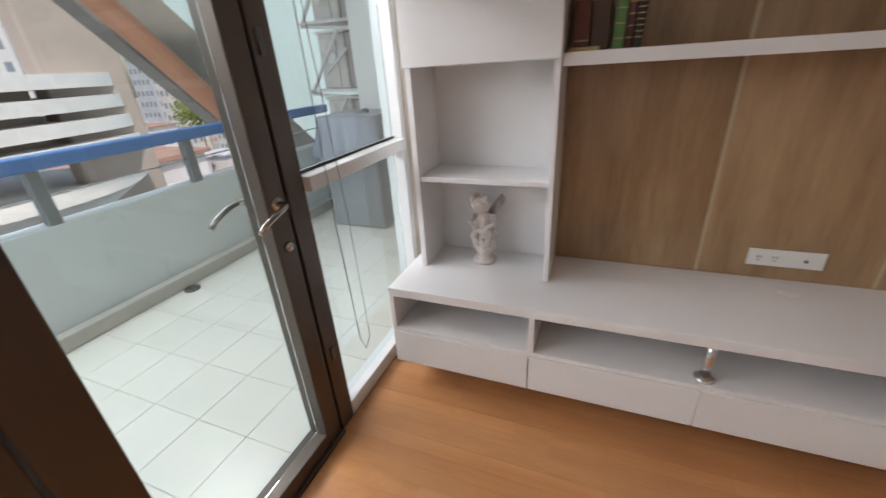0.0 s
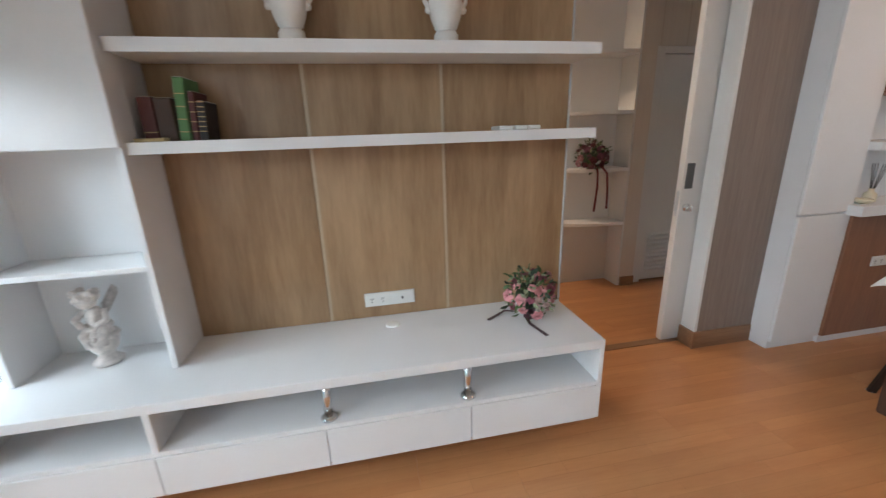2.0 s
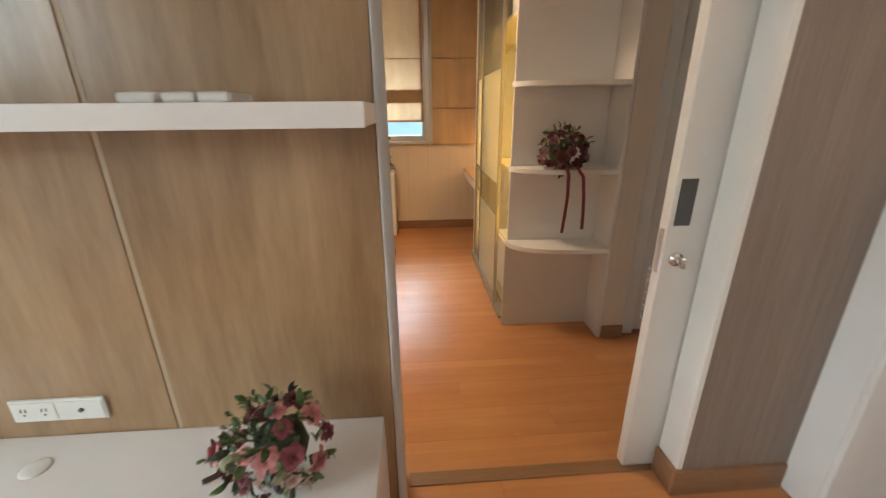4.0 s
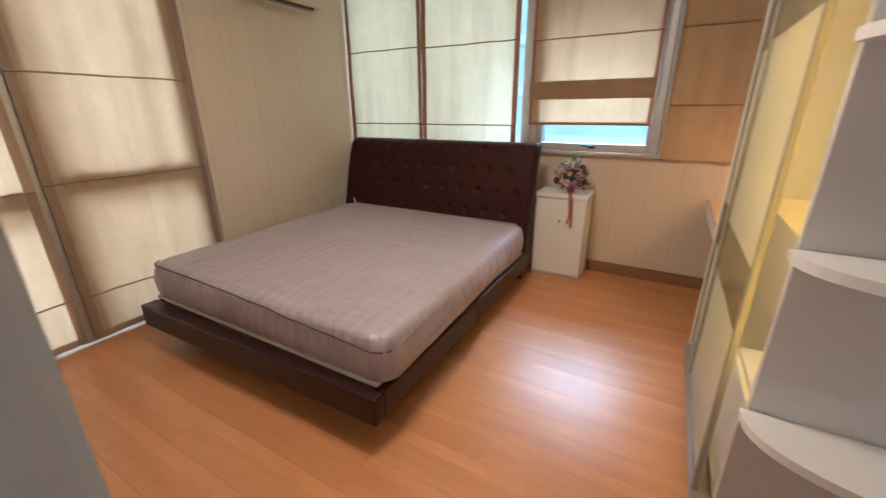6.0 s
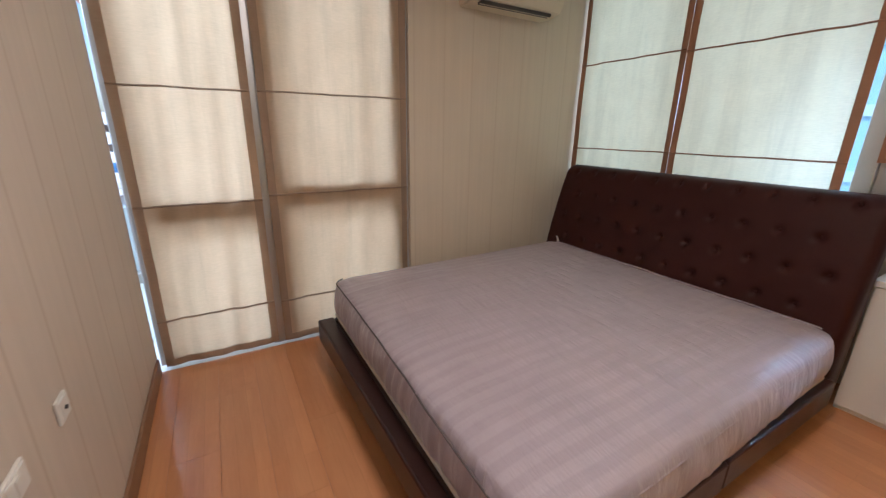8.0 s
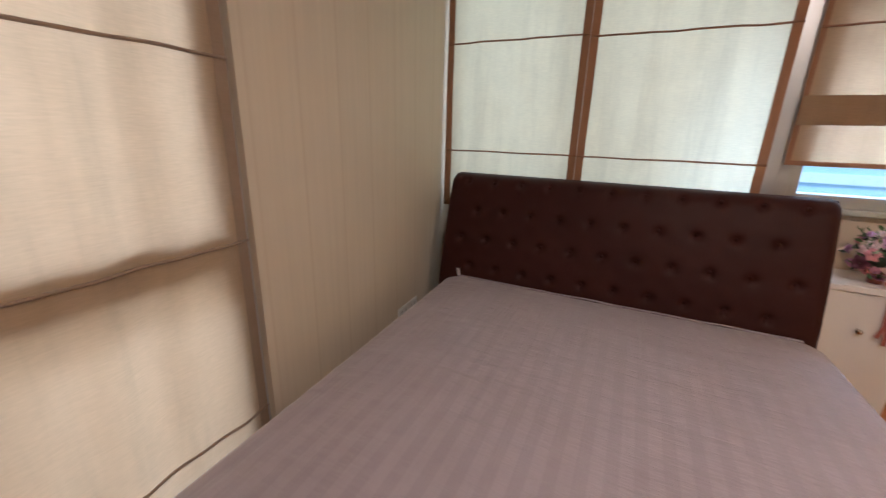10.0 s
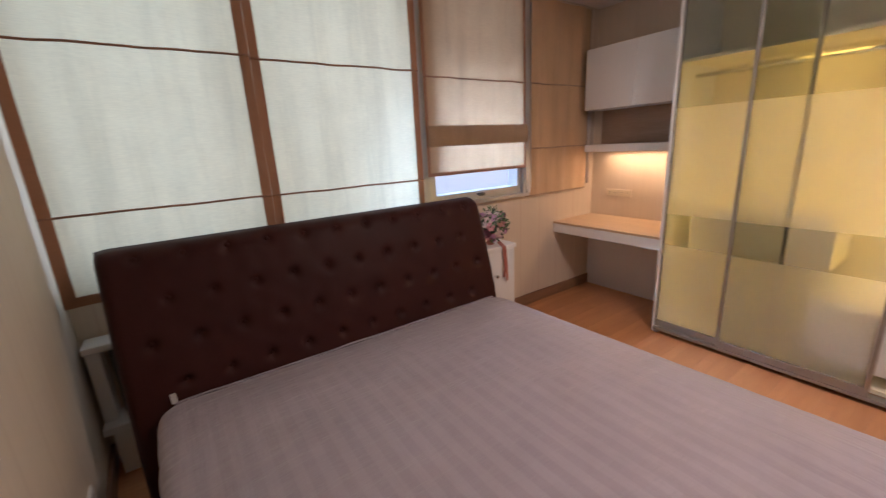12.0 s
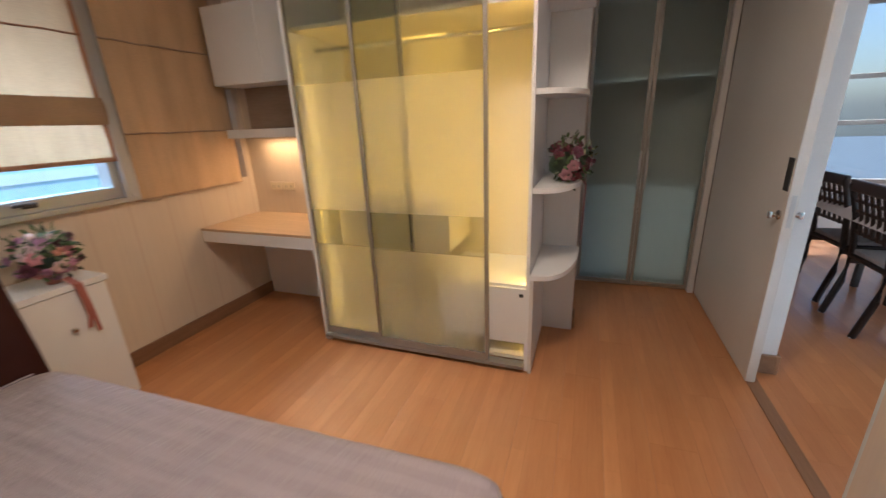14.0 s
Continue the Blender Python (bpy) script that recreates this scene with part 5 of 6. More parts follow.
ring_sweep(sv, [(sx + 0.02, sy - 0.01, sz + 0.18), (sx + 0.035, sy - 0.045, sz + 0.15), (sx + 0.03, sy - 0.05, sz + 0.10)], 0.017, 8)
for s in (1, -1):
    for k in range(5):
        blob(sv, (sx + 0.028 + 0.012 * k, sy + 0.028 - 0.003 * k, sz + 0.24 + 0.016 * k), 0.02, (0.9, 0.35, 1.5), 1)
for k in range(12):
    a = k * 0.523
    blob(sv, (sx + 0.05 * math.cos(a), sy + 0.05 * math.sin(a), sz + 0.125), 0.014, n_amp=0.3, sub=1)
solid("figurine", sv, STATUE, "cream resin cherub figurine on a round base in the niche", "figurine", smooth=True)


def urn(at, label):
    t = thing("urn_vase", at, label, "vase", "white urn vases on the shelf")
    part("foot", lathe(bmesh.new(), [(0.046, 0), (0.048, 0.006), (0.048, 0.034), (0.044, 0.042), (0.041, 0.046)], at, 28), CERAMIC, t, smooth=True)
    part("body", lathe(bmesh.new(), [(0.040, 0.045), (0.038, 0.054), (0.046, 0.060), (0.046, 0.066), (0.050, 0.072), (0.060, 0.100), (0.066, 0.135), (0.064, 0.165), (0.067, 0.170), (0.067, 0.178), (0.060, 0.184), (0.048, 0.205), (0.034, 0.225), (0.032, 0.25), (0.044, 0.272), (0.048, 0.276), (0.040, 0.276), (0.028, 0.25)], at, 28), CERAMIC, t, smooth=True)
    for s in (1, -1):
        part("handle", ring_sweep(bmesh.new(), [(at[0] + s * 0.034, at[1], at[2] + 0.235), (at[0] + s * 0.068, at[1], at[2] + 0.24), (at[0] + s * 0.088, at[1], at[2] + 0.205), (at[0] + s * 0.082, at[1], at[2] + 0.155), (at[0] + s * 0.064, at[1], at[2] + 0.125)], 0.009, 8), CERAMIC, t, smooth=True)
        part("boss", blob(bmesh.new(), (at[0] + s * 0.070, at[1] - 0.006, at[2] + 0.122), 0.013, n_amp=0.3), CERAMIC, t, smooth=True)
    return t


urn((0.473, 1.945, 1.7525), "white ceramic urn vase with side handles on the shelf")
urn((1.059, 1.945, 1.7525), "white ceramic urn vase near the shelf's open end")


def book(x0, w, d, h, mat, tilt, label, bands=0):
    y1 = 2.06
    t = thing("book", (x0, y1, 1.4195), label, "book", "books on the lower shelf")
    obs = [part("cover", boxes((x0, x0 + w, y1 - d, y1, 1.4195, 1.4195 + h), r=0.004), mat, t)]
    obs.append(part("pages", boxes((x0 + 0.003, x0 + w - 0.003, y1 - d + 0.004, y1 - 0.001, 1.4195 + h, 1.4215 + h), r=0), PAGES, t))
    for k in range(bands):
        z = 1.45 + k * h / (bands + 1)
        obs.append(part("gilt_band", boxes((x0 + 0.001, x0 + w - 0.001, y1 - d - 0.001, y1 - d + 0.004, z, z + 0.0035), r=0), BOOKS["gold"], t))
    if tilt:
        t.rotation_euler = (0, radians(tilt), 0)
    return t


book(-0.085, 0.050, 0.14, 0.155, BOOKS["maroon"], 0, "dark maroon hardback standing against the tower", 1)
book(-0.032, 0.060, 0.14, 0.150, BOOKS["brown"], 0, "dark brown hardback beside a green book")
book(0.037, 0.035, 0.15, 0.220, BOOKS["green"], 3, "tall green hardback leaning slightly", 4)
book(0.076, 0.022, 0.14, 0.172, BOOKS["maroon"], 3, "slim maroon hardback with gilt bands", 4)
book(0.101, 0.028, 0.14, 0.138, BOOKS["black"], 3, "black book with pale spine bands", 7)
solid("flat_book", rb(bmesh.new(), -0.10, 0.0, 1.87, 1.915, 1.4195, 1.432, 0.003), BOOKS["gold"], "thin brown booklet lying on the shelf", "book")
for x in (1.262, 1.335, 1.395):
    r_ = thing("remote_control", (x, 1.93, 1.4195), "white remote control lying on the shelf", "remote control", "remotes on the shelf")
    part("case", boxes((x, x + 0.062 if x < 1.3 else x + 0.055, 1.88, 1.99, 1.4195, 1.437), r=0.006), PLASTIC, r_)
    part("button_pad", boxes((x + 0.012, x + 0.042, 1.90, 1.95, 1.437, 1.4385), r=0), CORD, r_)

# ---- bouquets ----


def petal(bm, base, axis, side, length, width, curl):
    up = axis.cross(side).normalized()

    def f(u, v):
        w = width * math.sin(math.pi * (0.12 + 0.80 * v)) * (u - 0.5) * 2
        return base + axis * (length * v * math.cos(curl * v)) + side * w + up * (length * v * math.sin(curl * v) + 0.25 * w * w / max(width, 1e-4))
    return sheet(bm, lambda u, v: f(u, v), 2, 3)


def rose_mesh(name, mat, seed, r=0.03):
    rnd = random.Random(seed)
    bm = bmesh.new()
    for layer, (n_p, ln, lean) in enumerate(((6, 1.0, 0.30), (5, 0.85, 0.75), (4, 0.68, 1.15), (3, 0.5, 1.4))):
        for k in range(n_p):
            a = 2 * math.pi * (k + 0.4 * layer) / n_p + rnd.uniform(-0.15, 0.15)
            out = Vector((math.cos(a), math.sin(a), 0))
            axis = (out * math.cos(lean) + Vector((0, 0, 1)) * math.sin(lean)).normalized()
            side = Vector((-out.y, out.x, 0))
            petal(bm, out * 0.12 * r + Vector((0, 0, 0.1 * r * layer)), axis, side, r * ln * rnd.uniform(0.9, 1.1), r * 0.55 * ln, -0.5)
    bmesh.ops.recalc_face_normals(bm, faces=bm.faces)
    me = bpy.data.meshes.new(name)
    bm.to_mesh(me)
    bm.free()
    me.materials.append(mat)
    me.polygons.foreach_set("use_smooth", [True] * len(me.polygons))
    return me


ROSES = {k: rose_mesh("bloom", m, i) for i, (k, m) in enumerate(PETALS.items())}


LEAVES = {}


def leaf_mesh(mat):
    """One pointed leaf, 4 cm long, growing along z."""
    if mat.name not in LEAVES:
        bm = bmesh.new()
        petal(bm, Vector((0, 0, 0)), Vector((0, 0, 1)), Vector((1, 0, 0)), 0.044, 0.0105, 0.7)
        me = bpy.data.meshes.new("leaf")
        bm.to_mesh(me)
        bm.free()
        me.materials.append(mat)
        LEAVES[mat.name] = me
    return LEAVES[mat.name]


def bouquet(at, radius, palette, label, seed, ribbons, tilt=(0, -0.3, 1), sprigs=90, rib_mat=None, blooms=19, leaves=(LEAF, LEAF3), lift=None):
    rnd = random.Random(seed)
    c = Vector(at) + Vector((0, 0, lift or radius))
    t = thing("bouquet", at, label, "bouquet", "artificial flower bouquets")
    face = Vector(tilt).normalized()
    placed = []
    tries = 0
    while len(placed) < blooms and tries < 4000:
        tries += 1
        d = Vector((rnd.gauss(0, 1), rnd.gauss(0, 1), rnd.gauss(0, 1))).normalized()
        if d.dot(face) < -0.35 or any((d - q).length < 0.40 for q in placed):
            continue
        placed.append(d)
        o = new("bloom", ROSES[rnd.choice(palette)])
        s = radius / 0.11 * rnd.uniform(0.55, 0.95)
        p = c + d * radius * rnd.uniform(0.72, 1.0) - Vector(at)
        o.matrix_basis = Matrix.Translation(p) @ d.to_track_quat("Z", "Y").to_matrix().to_4x4() @ Matrix.Diagonal((s, s, s, 1))
        o.parent = t
    lm = [leaf_mesh(m) for m in (*leaves, leaves[0], LEAF2)]
    for k in range(sprigs // 2):
        d = Vector((rnd.gauss(0, 1), rnd.gauss(0, 1), rnd.gauss(0, 1))).normalized()
        if d.dot(face) < -0.6:
            d = -d
        side = d.orthogonal().normalized()
        side.rotate(Matrix.Rotation(rnd.uniform(0, 6.28), 3, d))
        axis = (d + side * rnd.uniform(0.1, 0.9)).normalized()
        o = new("leaf", rnd.choice(lm))
        z_ = radius / 0.11 * rnd.uniform(0.45, 0.85)
        base = c + d * radius * rnd.uniform(0.68, 1.0) - Vector(at)
        o.matrix_basis = Matrix.Translation(base) @ axis.to_track_quat("Z", "Y").to_matrix().to_4x4() @ Matrix.Rotation(rnd.uniform(0, 6.28), 4, "Z") @ Matrix.Diagonal((z_, z_, z_, 1))
        o.parent = t
    for k in range(14):
        d = (face + Vector((rnd.gauss(0, 1), rnd.gauss(0, 1), rnd.gauss(0, 0.8) + 0.5))).normalized()
        a_, b_ = c + d * radius * 0.5, c + d * radius * rnd.uniform(1.05, 1.3)
        twig = rod(bmesh.new(), a_, b_, 0.0012, 0.0008, 5)
        side = d.orthogonal().normalized()
        for q in range(6):
            w_ = side.copy()
            w_.rotate(Matrix.Rotation(q * 2.2, 3, d))
            at_ = a_.lerp(b_, 0.55 + 0.08 * q)
            petal(twig, at_, (d + w_).normalized(), d.cross(w_).normalized(), 0.013, 0.0045, 0.4)
        part("sprig", twig, LEAF2 if k % 3 == 0 else LEAF, t, smooth=True)
    bm = bmesh.new()
    blob(bm, c - face * radius * 0.2, radius * 0.55, n_amp=0.3)
    part("foam_core", bm, LEAF3, t, smooth=True)
    low = Vector(at)
    part("stem_wrap", rod(bmesh.new(), low + Vector((0, 0, 0.001)), c, radius * 0.22, radius * 0.3, 12), rib_mat or RIBBON, t, "ribbon-wrapped stem")
    for pts in ribbons:
        bm = bmesh.new()
        w = 0.009
        P3 = [Vector(p) for p in pts]
        L, R = [], []
        for i, p in enumerate(P3):
            dd = (P3[min(i + 1, len(P3) - 1)] - P3[max(i - 1, 0)]).normalized()
            sd = dd.cross(Vector((0.25, 1, 0.1)) if abs(dd.z) > 0.5 else Vector((0, 0, 1))).normalized()
            L.append(bm.verts.new(p + sd * w))
            R.append(bm.verts.new(p - sd * w))
        for i in range(len(P3) - 1):
            bm.faces.new((L[i], R[i], R[i + 1], L[i + 1]))
        bm.normal_update()
        bmesh.ops.solidify(bm, geom=bm.faces[:], thickness=0.001)
        part("ribbon", bm, rib_mat or RIBBON, t, "trailing ribbon tail")
    return t


bouquet((1.42, 1.87, 0.5405), 0.122, ["pink", "pink", "pale", "pink", "rose", "rose"], "artificial pink rose bouquet with dark ribbons on the media cabinet", 3,
        [[(1.36, 1.90, 0.565), (1.325, 1.955, 0.548), (1.275, 1.925, 0.5425), (1.217, 1.888, 0.5425)], [(1.39, 1.83, 0.56), (1.395, 1.80, 0.5435), (1.408, 1.745, 0.5425), (1.424, 1.676, 0.5425)]], (-0.1, -0.6, 0.75), 300, RIBBON3, 24, (LEAF, LEAF3), 0.126)
bouquet((2.60, 3.34, 1.0825), 0.132, ["red", "rose", "plum", "red", "dusk", "plum"], "artificial dark red bouquet with long ribbons on the end shelf", 7,
        [[(2.60, 3.27, 1.12), (2.606, 3.235, 1.06), (2.612, 3.236, 0.94), (2.608, 3.24, 0.84), (2.600, 3.242, 0.725)], [(2.66, 3.27, 1.10), (2.688, 3.230, 1.05), (2.705, 3.234, 0.93), (2.712, 3.236, 0.84), (2.716, 3.238, 0.745)]], (0, -1, 0.35), 260, None, 28, (LEAF3, LEAF), 0.098)
bouquet((1.365, 5.66, 0.7385), 0.132, ["lilac", "pale", "pink", "peach", "plum", "pale"], "artificial pink and lilac bouquet with brick-red ribbon on the bedside cabinet", 9,
        [[(1.37, 5.58, 0.77), (1.385, 5.541, 0.735), (1.395, 5.538, 0.66), (1.402, 5.536, 0.56), (1.385, 5.535, 0.50)], [(1.38, 5.58, 0.77), (1.405, 5.54, 0.73), (1.415, 5.537, 0.60), (1.42, 5.535, 0.465)]], (0, -0.8, 0.6), 260, RIBBON2, 28, (LEAF, LEAF3), 0.140)

# ---- balcony ----
BZ = -0.03
balc = setting("balcony_floor", (-3.05, -0.966, -2.6, 4.2, -0.2, BZ - 0.008), GROUT, "balcony floor of square pale tiles with grout lines", "floor")
setting("parapet_north", (-2.899, -2.385, 4.2, 4.34, BZ - 0.008, 0.69), PARAPET, "low white parapet at the balcony end", "parapet", 0.006)
setting("parapet", (-3.05, -2.90, -2.6, 4.2, BZ - 0.008, 0.69), PARAPET, "low white painted balcony parapet", "parapet", 0.006)
setting("parapet_kerb", (-2.899, -2.82, -2.6, 4.19, BZ, 0.075), KERB, "stained cement kerb along the parapet", "kerb", 0.012)
setting("wall_balcony_north", (-6.4, -1.13, 6.4, 6.55, -6, 6.0), AQUA, "pale aqua painted wall beyond the balcony end", "wall")
setting("wall_balcony_column", (-2.38, -1.14, 4.06, 4.90, BZ, 3.4), PARAPET, "white painted column beside the bedroom glazing", "column", 0.006)
setting("balcony_soffit", (-3.05, -0.966, -2.6, 4.35, 2.85, 3.0), PARAPET, "white painted balcony soffit", "ceiling")
setting("wall_outer_lintel", (-1.12, -0.97, -2.6, 4.2, H, 2.85), PARAPET, "white wall over the glazing", "wall")
dr_ = thing("floor_drain", (-2.80, 1.99, BZ), "dark round floor drain by the kerb", "drain")
part("grate", lathe(bmesh.new(), [(0.055, 0), (0.055, 0.012), (0.045, 0.016), (0.01, 0.013)], (-2.76, 1.99, BZ), 20), STEELDARK, dr_, smooth=True)
hr = thing("handrail", (-2.92, 1.0, 0.69), "blue painted steel balcony handrail on grey posts", "railing")
part("rail", boxes((-2.965, -2.885, -2.6, 4.19, 1.005, 1.09), r=0.012), RAILBLUE, hr, "blue top rail")
part("wire", rod(bmesh.new(), (-2.93, -2.6, 0.86), (-2.93, 4.19, 0.86), 0.006, seg=8), ALU_LIGHT, hr, "thin steel wire")
for k in range(7):
    y = -2.32 + 0.95 * k
    part("post", boxes((-2.96, -2.90, y - 0.035, y + 0.035, 0.6905, 1.005), r=0.004), POSTGREY, hr)

wm = thing("covered_washer", (-2.14, 3.65, BZ), "washing machine under a fitted blue-grey cover", "washing machine")
bm = bmesh.new()
rb(bm, -2.44, -1.85, 3.40, 3.98, BZ + 0.0, 0.86, 0.03)
part("body", bm, WASHER, wm, "dark grey machine body")
bm = bmesh.new()


def drape(u, v):
    a = 2 * math.pi * u
    cx, cy = -2.145, 3.69
    sq = 1 / max(abs(math.cos(a)), abs(math.sin(a)))
    r_ = min(sq, 1.30)
    flare = 0.046 * v * (1 + 0.75 * math.sin(a * 14 + 1.5 * math.sin(a * 3))) + 0.012
    z = 1.03 - 0.38 * v + 0.025 * math.sin(a * 7) * v
    return (cx + (0.305 + flare) * r_ * math.cos(a), cy + (0.30 + flare) * r_ * math.sin(a), z)


sheet(bm, drape, 112, 8)
bmesh.ops.remove_doubles(bm, verts=bm.verts, dist=0.0005)
part("cover_skirt", bm, COVER, wm, "draped cover skirt", True)
part("cover_top", boxes((-2.44, -1.85, 3.395, 3.985, 0.99, 1.045), r=0.025), COVER, wm)
part("cover_band", boxes((-2.446, -1.844, 3.66, 3.76, 1.02, 1.0485), r=0.004), WASHER, wm, "darker band across the cover")
part("cover_handle", ring_sweep(bmesh.new(), [(-2.05, 3.55, 1.045), (-2.05, 3.58, 1.075), (-2.05, 3.66, 1.075), (-2.05, 3.69, 1.045)], 0.012, 8), COVER, wm)

rk = thing("condenser_rack", (-2.68, 4.5, 0.0), "white steel rack of stacked outdoor units on the balcony wall", "rack")
for k in range(3):
    z = 0.51 + k * 0.69
    part("tray", boxes((-3.21, -2.385, 4.36, 4.82, z, z + 0.03), r=0.004), RACKWHITE, rk)
    part("bracket_arm", rod(bmesh.new(), (-3.19, 4.37, z - 0.012), (-2.40, 4.37, z - 0.085), 0.016, seg=6), RACKWHITE, rk)
    part("brace", rod(bmesh.new(), (-3.17, 4.385, z + 0.035), (-2.74, 4.385, z + 0.62), 0.021, seg=8), RACKWHITE, rk)
    part("brace", rod(bmesh.new(), (-2.98, 4.42, z + 0.20), (-2.66, 4.42, z + 0.44), 0.019, seg=8), RACKWHITE, rk)
    un = part("unit", boxes((-3.07, -2.72, 4.46, 4.80, z + 0.031, z + 0.60), r=0.02), UNITBEIGE, rk, "weathered cream outdoor unit")
    part("lid", boxes((-3.085, -2.705, 4.445, 4.815, z + 0.60, z + 0.625), r=0.008), RACKWHITE, un)
    # Grey box carries the shade of the gap between unit and column.
    part("side_panel", boxes((-2.715, -2.60, 4.48, 4.80, z + 0.031, z + 0.59), r=0.01), GAPGREY, un, "grey box standing in for the shaded gap")
    part("fan_motor", lathe(bmesh.new(), [(0.075, 0), (0.075, 0.03), (0.06, 0.045), (0.01, 0.05)], (0, 0, 0), 20), RACKWHITE, un, smooth=True).matrix_basis = pose(-2.90, 4.459, z + 0.36, 90, 0, 0)
    part("label_plate", boxes((-3.04, -2.98, 4.4535, 4.4585, z + 0.42, z + 0.54), r=0.002), RACKWHITE, un, "pale rating label")
    part("seam", boxes((-2.835, -2.828, 4.4555, 4.4585, z + 0.05, z + 0.58), r=0), STEELDARK, un, "dark panel joint")
part("mark", boxes((-2.98, -2.955, 4.4535, 4.4575, 1.03, 1.045), r=0), BEAM, rk, "small red mark")

# sloping beam and concrete fin outside the parapet
bmx = bmesh.new()
ring_sweep(bmx, [(-3.45, 1.62, 2.96), (-3.45, 3.82, 0.55), (-3.45, 5.27, -1.03)], 0.092, 12)
solid("sloping_beam", bmx, BEAM, "terracotta painted sloping beam outside the balcony", "beam")
bmx = bmesh.new()


def fin_edge(d):
    """Upper and lower edge of the sloping fin at d metres along it."""
    top = Vector((2.18 + 0.741 * d, 2.95 - 0.671 * d))
    return top, top - Vector((0.671, 0.741)) * (0.46 + 0.075 * d)


for d0, d1 in ((-0.6, 0.09), (0.098, 1.892), (1.90, 3.092), (3.10, 4.6)):
    (a, b), (c, d) = fin_edge(d0), fin_edge(d1)
    va, vb = [[bmx.verts.new((x, p.x, p.y)) for p in (a, b, d, c)] for x in (-3.65, -3.85)]
    bmx.faces.new(va)
    bmx.faces.new(vb[::-1])
    for k in range(4):
        bmx.faces.new((va[k], vb[k], vb[(k + 1) % 4], va[(k + 1) % 4]))
bmesh.ops.recalc_face_normals(bmx, faces=bmx.faces)
solid("concrete_fin", bmx, FINGREY, "grey sloping concrete fin above the terracotta beam, shade in its colour", "facade fin")
bmx = bmesh.new()
va, vb = [[bmx.verts.new((x, y, z)) for x, z in ((-6.402, 1.05), (-6.402, 6.0), (-11.0, 6.0), (-11.0, 5.2))] for y in (6.4, 6.55)]
bmx.faces.new(va)
bmx.faces.new(vb[::-1])
for k in range(4):
    bmx.faces.new((va[k], vb[k], vb[(k + 1) % 4], va[(k + 1) % 4]))
bmesh.ops.recalc_face_normals(bmx, faces=bmx.faces)
solid("wing_wall", bmx, AQUA, "pale aqua wing wall with a sloping lower edge", "wall")

# neighbouring wing with curved floor slabs
nb = thing("neighbour_building", (-9.2, 3.6, -22), "neighbouring tower wing with rounded pale floor slabs", "building")
part("column", boxes((-8.3, -7.9, 4.10, 5.35, -22, 9), r=0.05), BROWNGREY, nb, "brown-grey concrete column")
for k in range(7, 11):
    z = -1.92 + k * 0.335
    pts = []
    for q in range(33):
        a = radians(-95 + 190 * q / 32)
        ca_, sa_ = math.cos(a), math.sin(a)
        pts.append((-9.6 + 2.15 * math.copysign(abs(ca_) ** 0.45, ca_), 2.2 + (3.75 - 0.05 * k) * math.copysign(abs(sa_) ** 0.6, sa_)))
    part("slab", prism(bmesh.new(), pts, z, z + 0.205), CITY[2], nb, "rounded pale slab")
part("balcony_core", boxes((-11.4, -8.1, -0.9, 4.0, 0.35, 1.6), r=0.1), CITY[1], nb, "shaded brown-grey wall behind the slabs")
part("round_column", lathe(bmesh.new(), [(0.95, 0), (0.95, 20.2), (1.05, 20.9), (1.5, 21.5), (2.2, 21.95)], (-8.9, 3.1, -22), 36), CITY[2], nb, "round pale column flaring under the slabs", True)

# city below
setting("ground", (-900, 400, -600, 900, -22.5, -22), ASPHALT, "grey city ground far below", "ground")
rnd = random.Random(5)
for k in range(190):
    d = 18 + 260 * rnd.random() ** 1.6
    a = rnd.uniform(radians(112), radians(190)) if k < 175 else rnd.uniform(radians(112), radians(150))
    x, y = d * math.cos(a), d * math.sin(a) + 2
    if (x > -13 and y < 12) or math.hypot(x + 95, y - 73.4) < 9:
        continue
    tall = rnd.random() < 0.3 and d > 90
    w, dp = rnd.uniform(4, 10), rnd.uniform(4, 10)
    h = rnd.uniform(26, 60) if tall else rnd.uniform(6, 19)
    if d < 118 and abs(a - radians(142.5)) < 0.1:
        tall, h = False, min(h, 9.5)
    b_ = thing("city_building", (x, y, -22), "distant pale city high-rise building" if tall else "low city house with a sheet roof", "building", "city houses")
    part("wall", boxes((x - w / 2, x + w / 2, y - dp / 2, y + dp / 2, -22, -22 + h), r=0), CITY[rnd.randrange(4)], b_)
    part("roof", boxes((x - w / 2 - 0.4, x + w / 2 + 0.4, y - dp / 2 - 0.4, y + dp / 2 + 0.4, -22 + h, -21.7 + h), r=0), rnd.choice([ROOFRED, CITY[2], CITY[3], CITY[0]]), b_)
    bm = bmesh.new()
    for fl in range(int(h / 3.2)):
        for q in range(int(w / 2)):
            wx, wz = x - w / 2 + 0.7 + q * 2, -21 + fl * 3.2
            rb(bm, wx, wx + 1.0, y - dp / 2 - 0.05, y + dp / 2 + 0.05, wz, wz + 1.4, 0)
        for q in range(int(dp / 2)):
            wy, wz = y - dp / 2 + 0.7 + q * 2, -21 + fl * 3.2
            rb(bm, x - w / 2 - 0.05, x + w / 2 + 0.05, wy, wy + 1.0, wz, wz + 1.4, 0)
    if bm.verts:
        tagged(part("window_rows", bm, CITYGLASS, b_), kind="stuff")
    else:
        bm.free()
# Added blue block stands in for the sky under the half-raised blind.
ob_ = thing("office_block", (4, 70, -22), "added blue backdrop block standing in for sky, with pale bands", "building")
part("wall", boxes((-30, 40, 66, 76, -22, 30), r=0), plain("backdrop_blue", (0.34, 0.60, 0.76), 0.35, var=0.15, scale=0.2, fine=3), ob_)
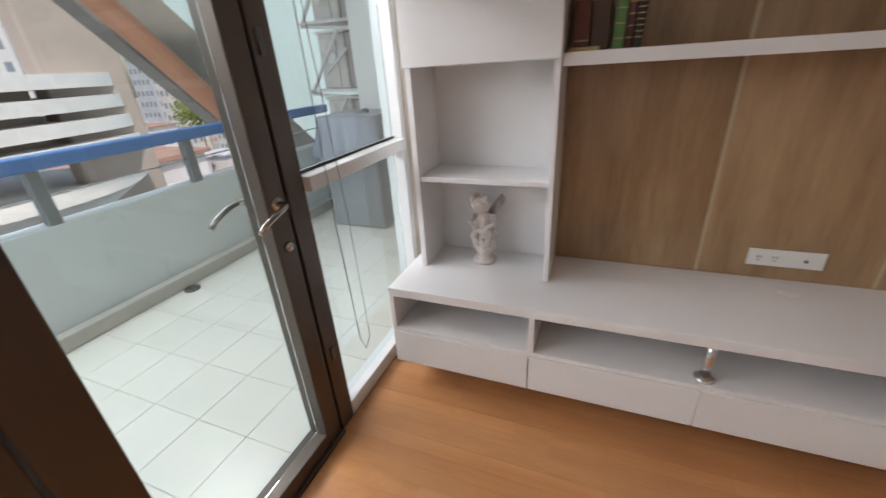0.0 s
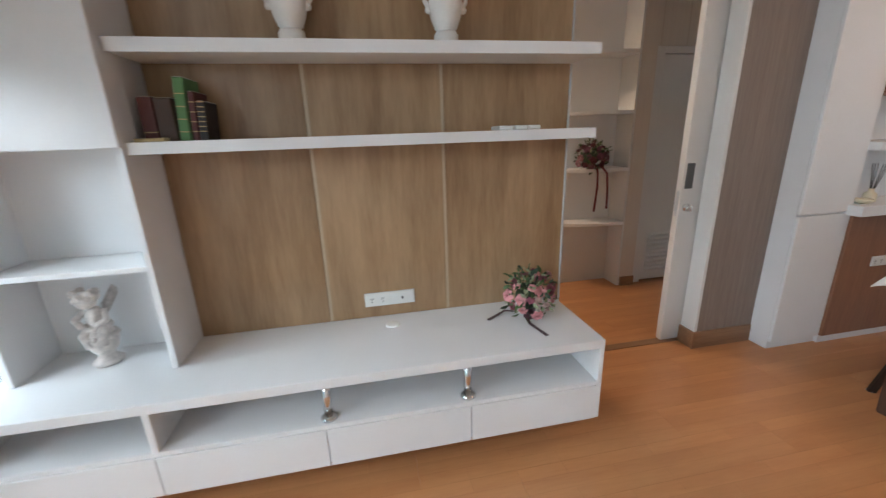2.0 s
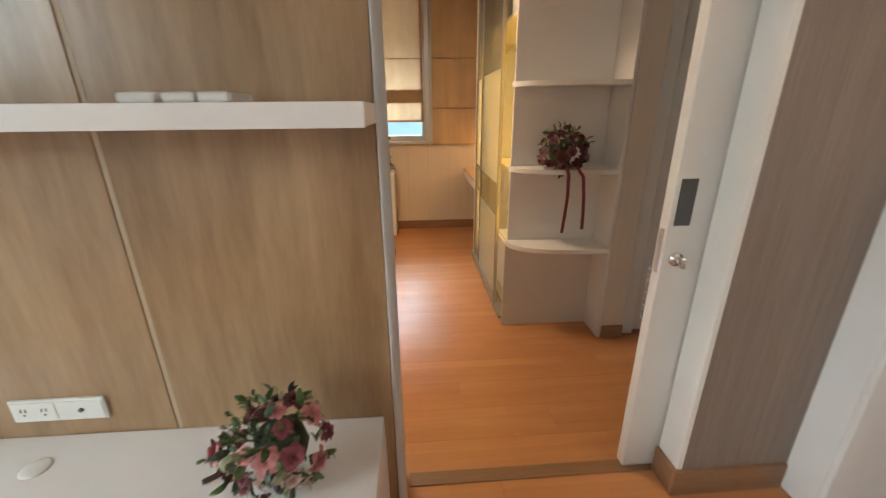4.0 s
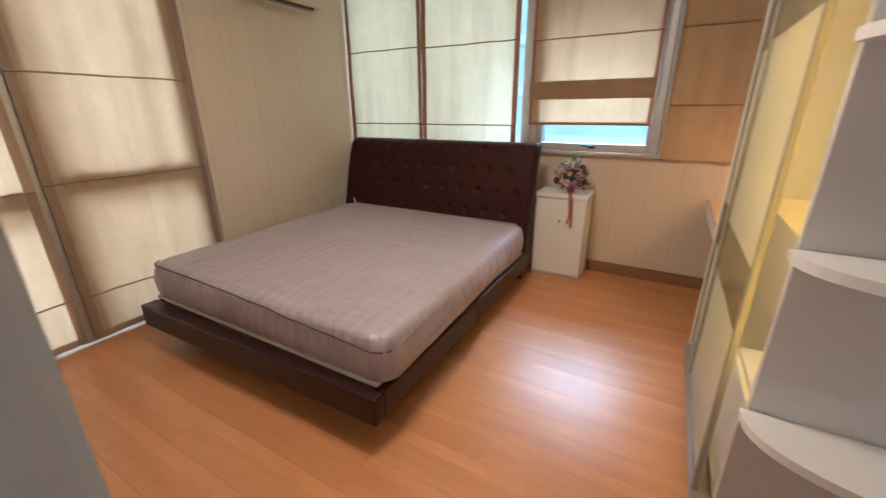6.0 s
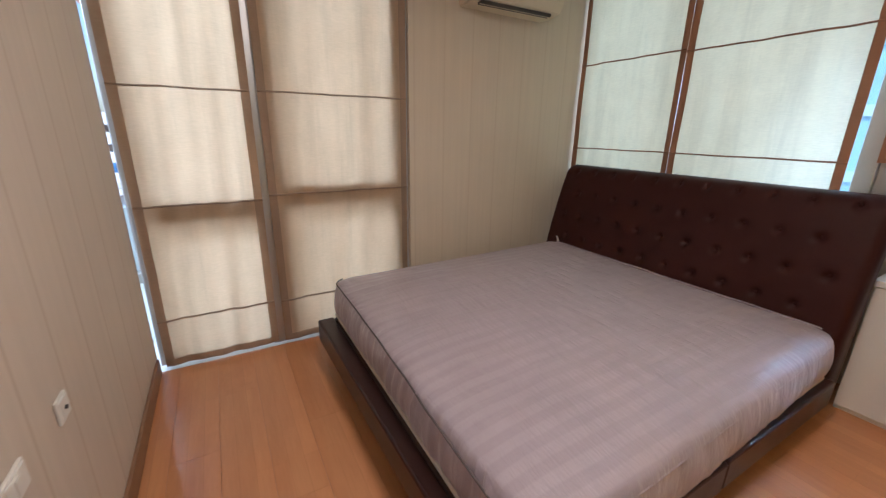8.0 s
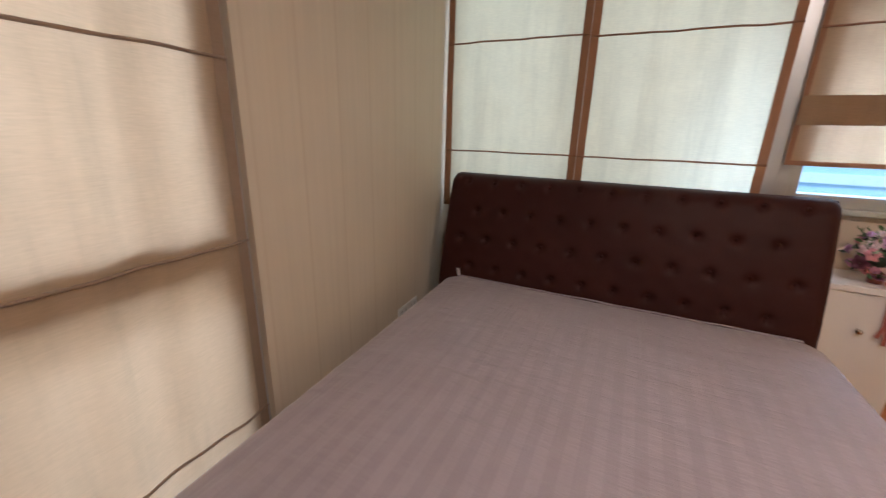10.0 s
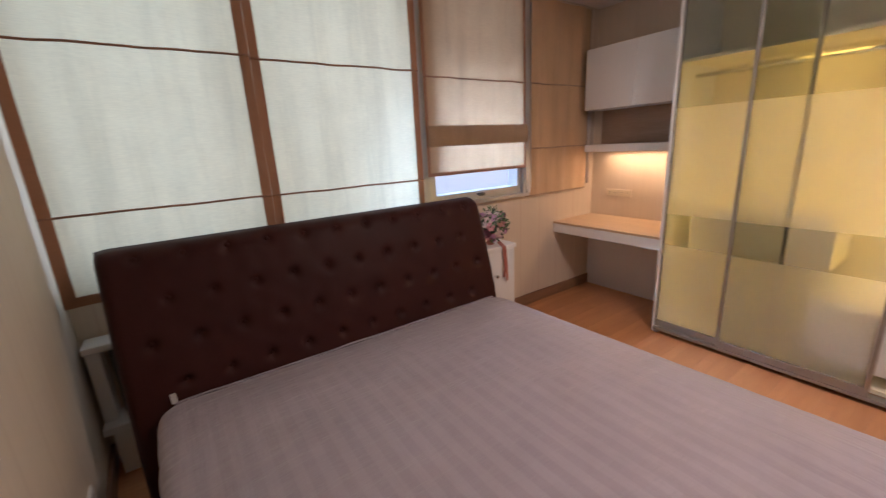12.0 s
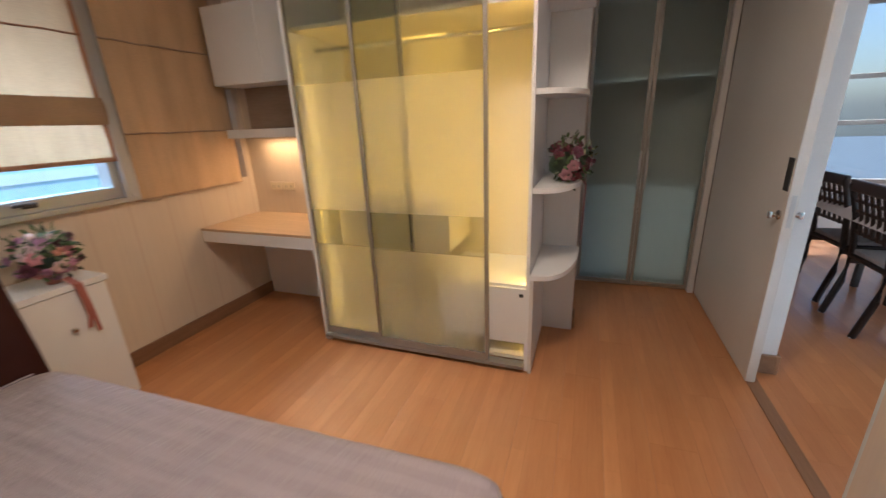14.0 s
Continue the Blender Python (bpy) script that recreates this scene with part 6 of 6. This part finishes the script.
for q in range(7):
    part("band", boxes((-30.2, 40.2, 65.8, 76.2, -18 + q * 7.2, -16.8 + q * 7.2), r=0), plain("pale_blue_band", (0.50, 0.70, 0.80), 0.5) if q == 0 else MATS["pale_blue_band"], ob_)
TREE_SPOT = (-95.0, 73.4)
for k in range(14):
    a = rnd.uniform(radians(115), radians(165))
    d = rnd.uniform(22, 60)
    x, y = (d * math.cos(a), d * math.sin(a) + 2) if k else TREE_SPOT
    t = thing("tree", (x, y, -22), "green street tree among the houses", "tree", "street trees")
    part("trunk", rod(bmesh.new(), (x, y, -22), (x + 0.3, y, -16 if k else -8), 0.3, 0.12, 8), SKIRT, t)
    bm = bmesh.new()
    grow, crown_z = (1.0, -14.5) if k else (1.9, -5.6)
    for q in range(420 if k else 1500):
        dv = Vector((rnd.gauss(0, 1), rnd.gauss(0, 1), rnd.gauss(0, 0.7)))
        dv = dv.normalized() * rnd.uniform(0.6, 2.8) * grow
        p = Vector((x, y, crown_z)) + dv
        s = Vector((rnd.gauss(0, 1), rnd.gauss(0, 1), rnd.gauss(0, 1))).normalized() * 0.35
        s2 = s.orthogonal().normalized() * 0.2
        bm.faces.new([bm.verts.new(v) for v in (p - s, p + s2, p + s, p - s2)])
    part("crown", bm, FOLIAGE, t)

# ---- floor pieces ----
PL, PW = 1.26, 0.195
pm_ = bmesh.new()
rb(pm_, 0, PL - 0.0004, 0, PW - 0.0004, -0.011, 0.0, 0.0006)
plank = link_mesh("plank", pm_, FLOOR)
plank.parent = floor
plank.matrix_basis = pose(-0.96, 2.30 - PW * 14, 0)
first = True


def lay(x0, x1, y):
    global first
    stag = (int(round(y / PW)) * 0.42) % PL
    x = x0 - stag
    while x < x1:
        a, b = max(x, x0), min(x + PL, x1)
        if b - a > 0.03:
            o = plank if first else new("plank", plank.data)
            first = False
            o.parent = floor
            o.matrix_basis = pose(a, y, 0) @ Matrix.Diagonal(((b - a) / PL, 1, 1, 1))
        x += PL


for k in range(-14, 19):
    y = 2.30 + PW * k
    if y + PW <= 2.31:
        lay(-0.87, 5.4 if y > 0.2 else 2.7, y)
    else:
        lay(-0.97, 3.9 if y < 3.2 else 2.93, y)
bmx = bmesh.new()
rb(bmx, 0, 0.2975, 0, 0.2975, -0.007, 0.0, 0.0012)
tile = link_mesh("tile", bmx, TILE)
first_t = True
for i in range(7):
    for j in range(20):
        o = tile if first_t else new("tile", tile.data)
        first_t = False
        o.parent = balc
        o.matrix_basis = pose(-0.99 - 0.30 * (i + 1) + 0.0, -1.60 + 0.30 * j, BZ)
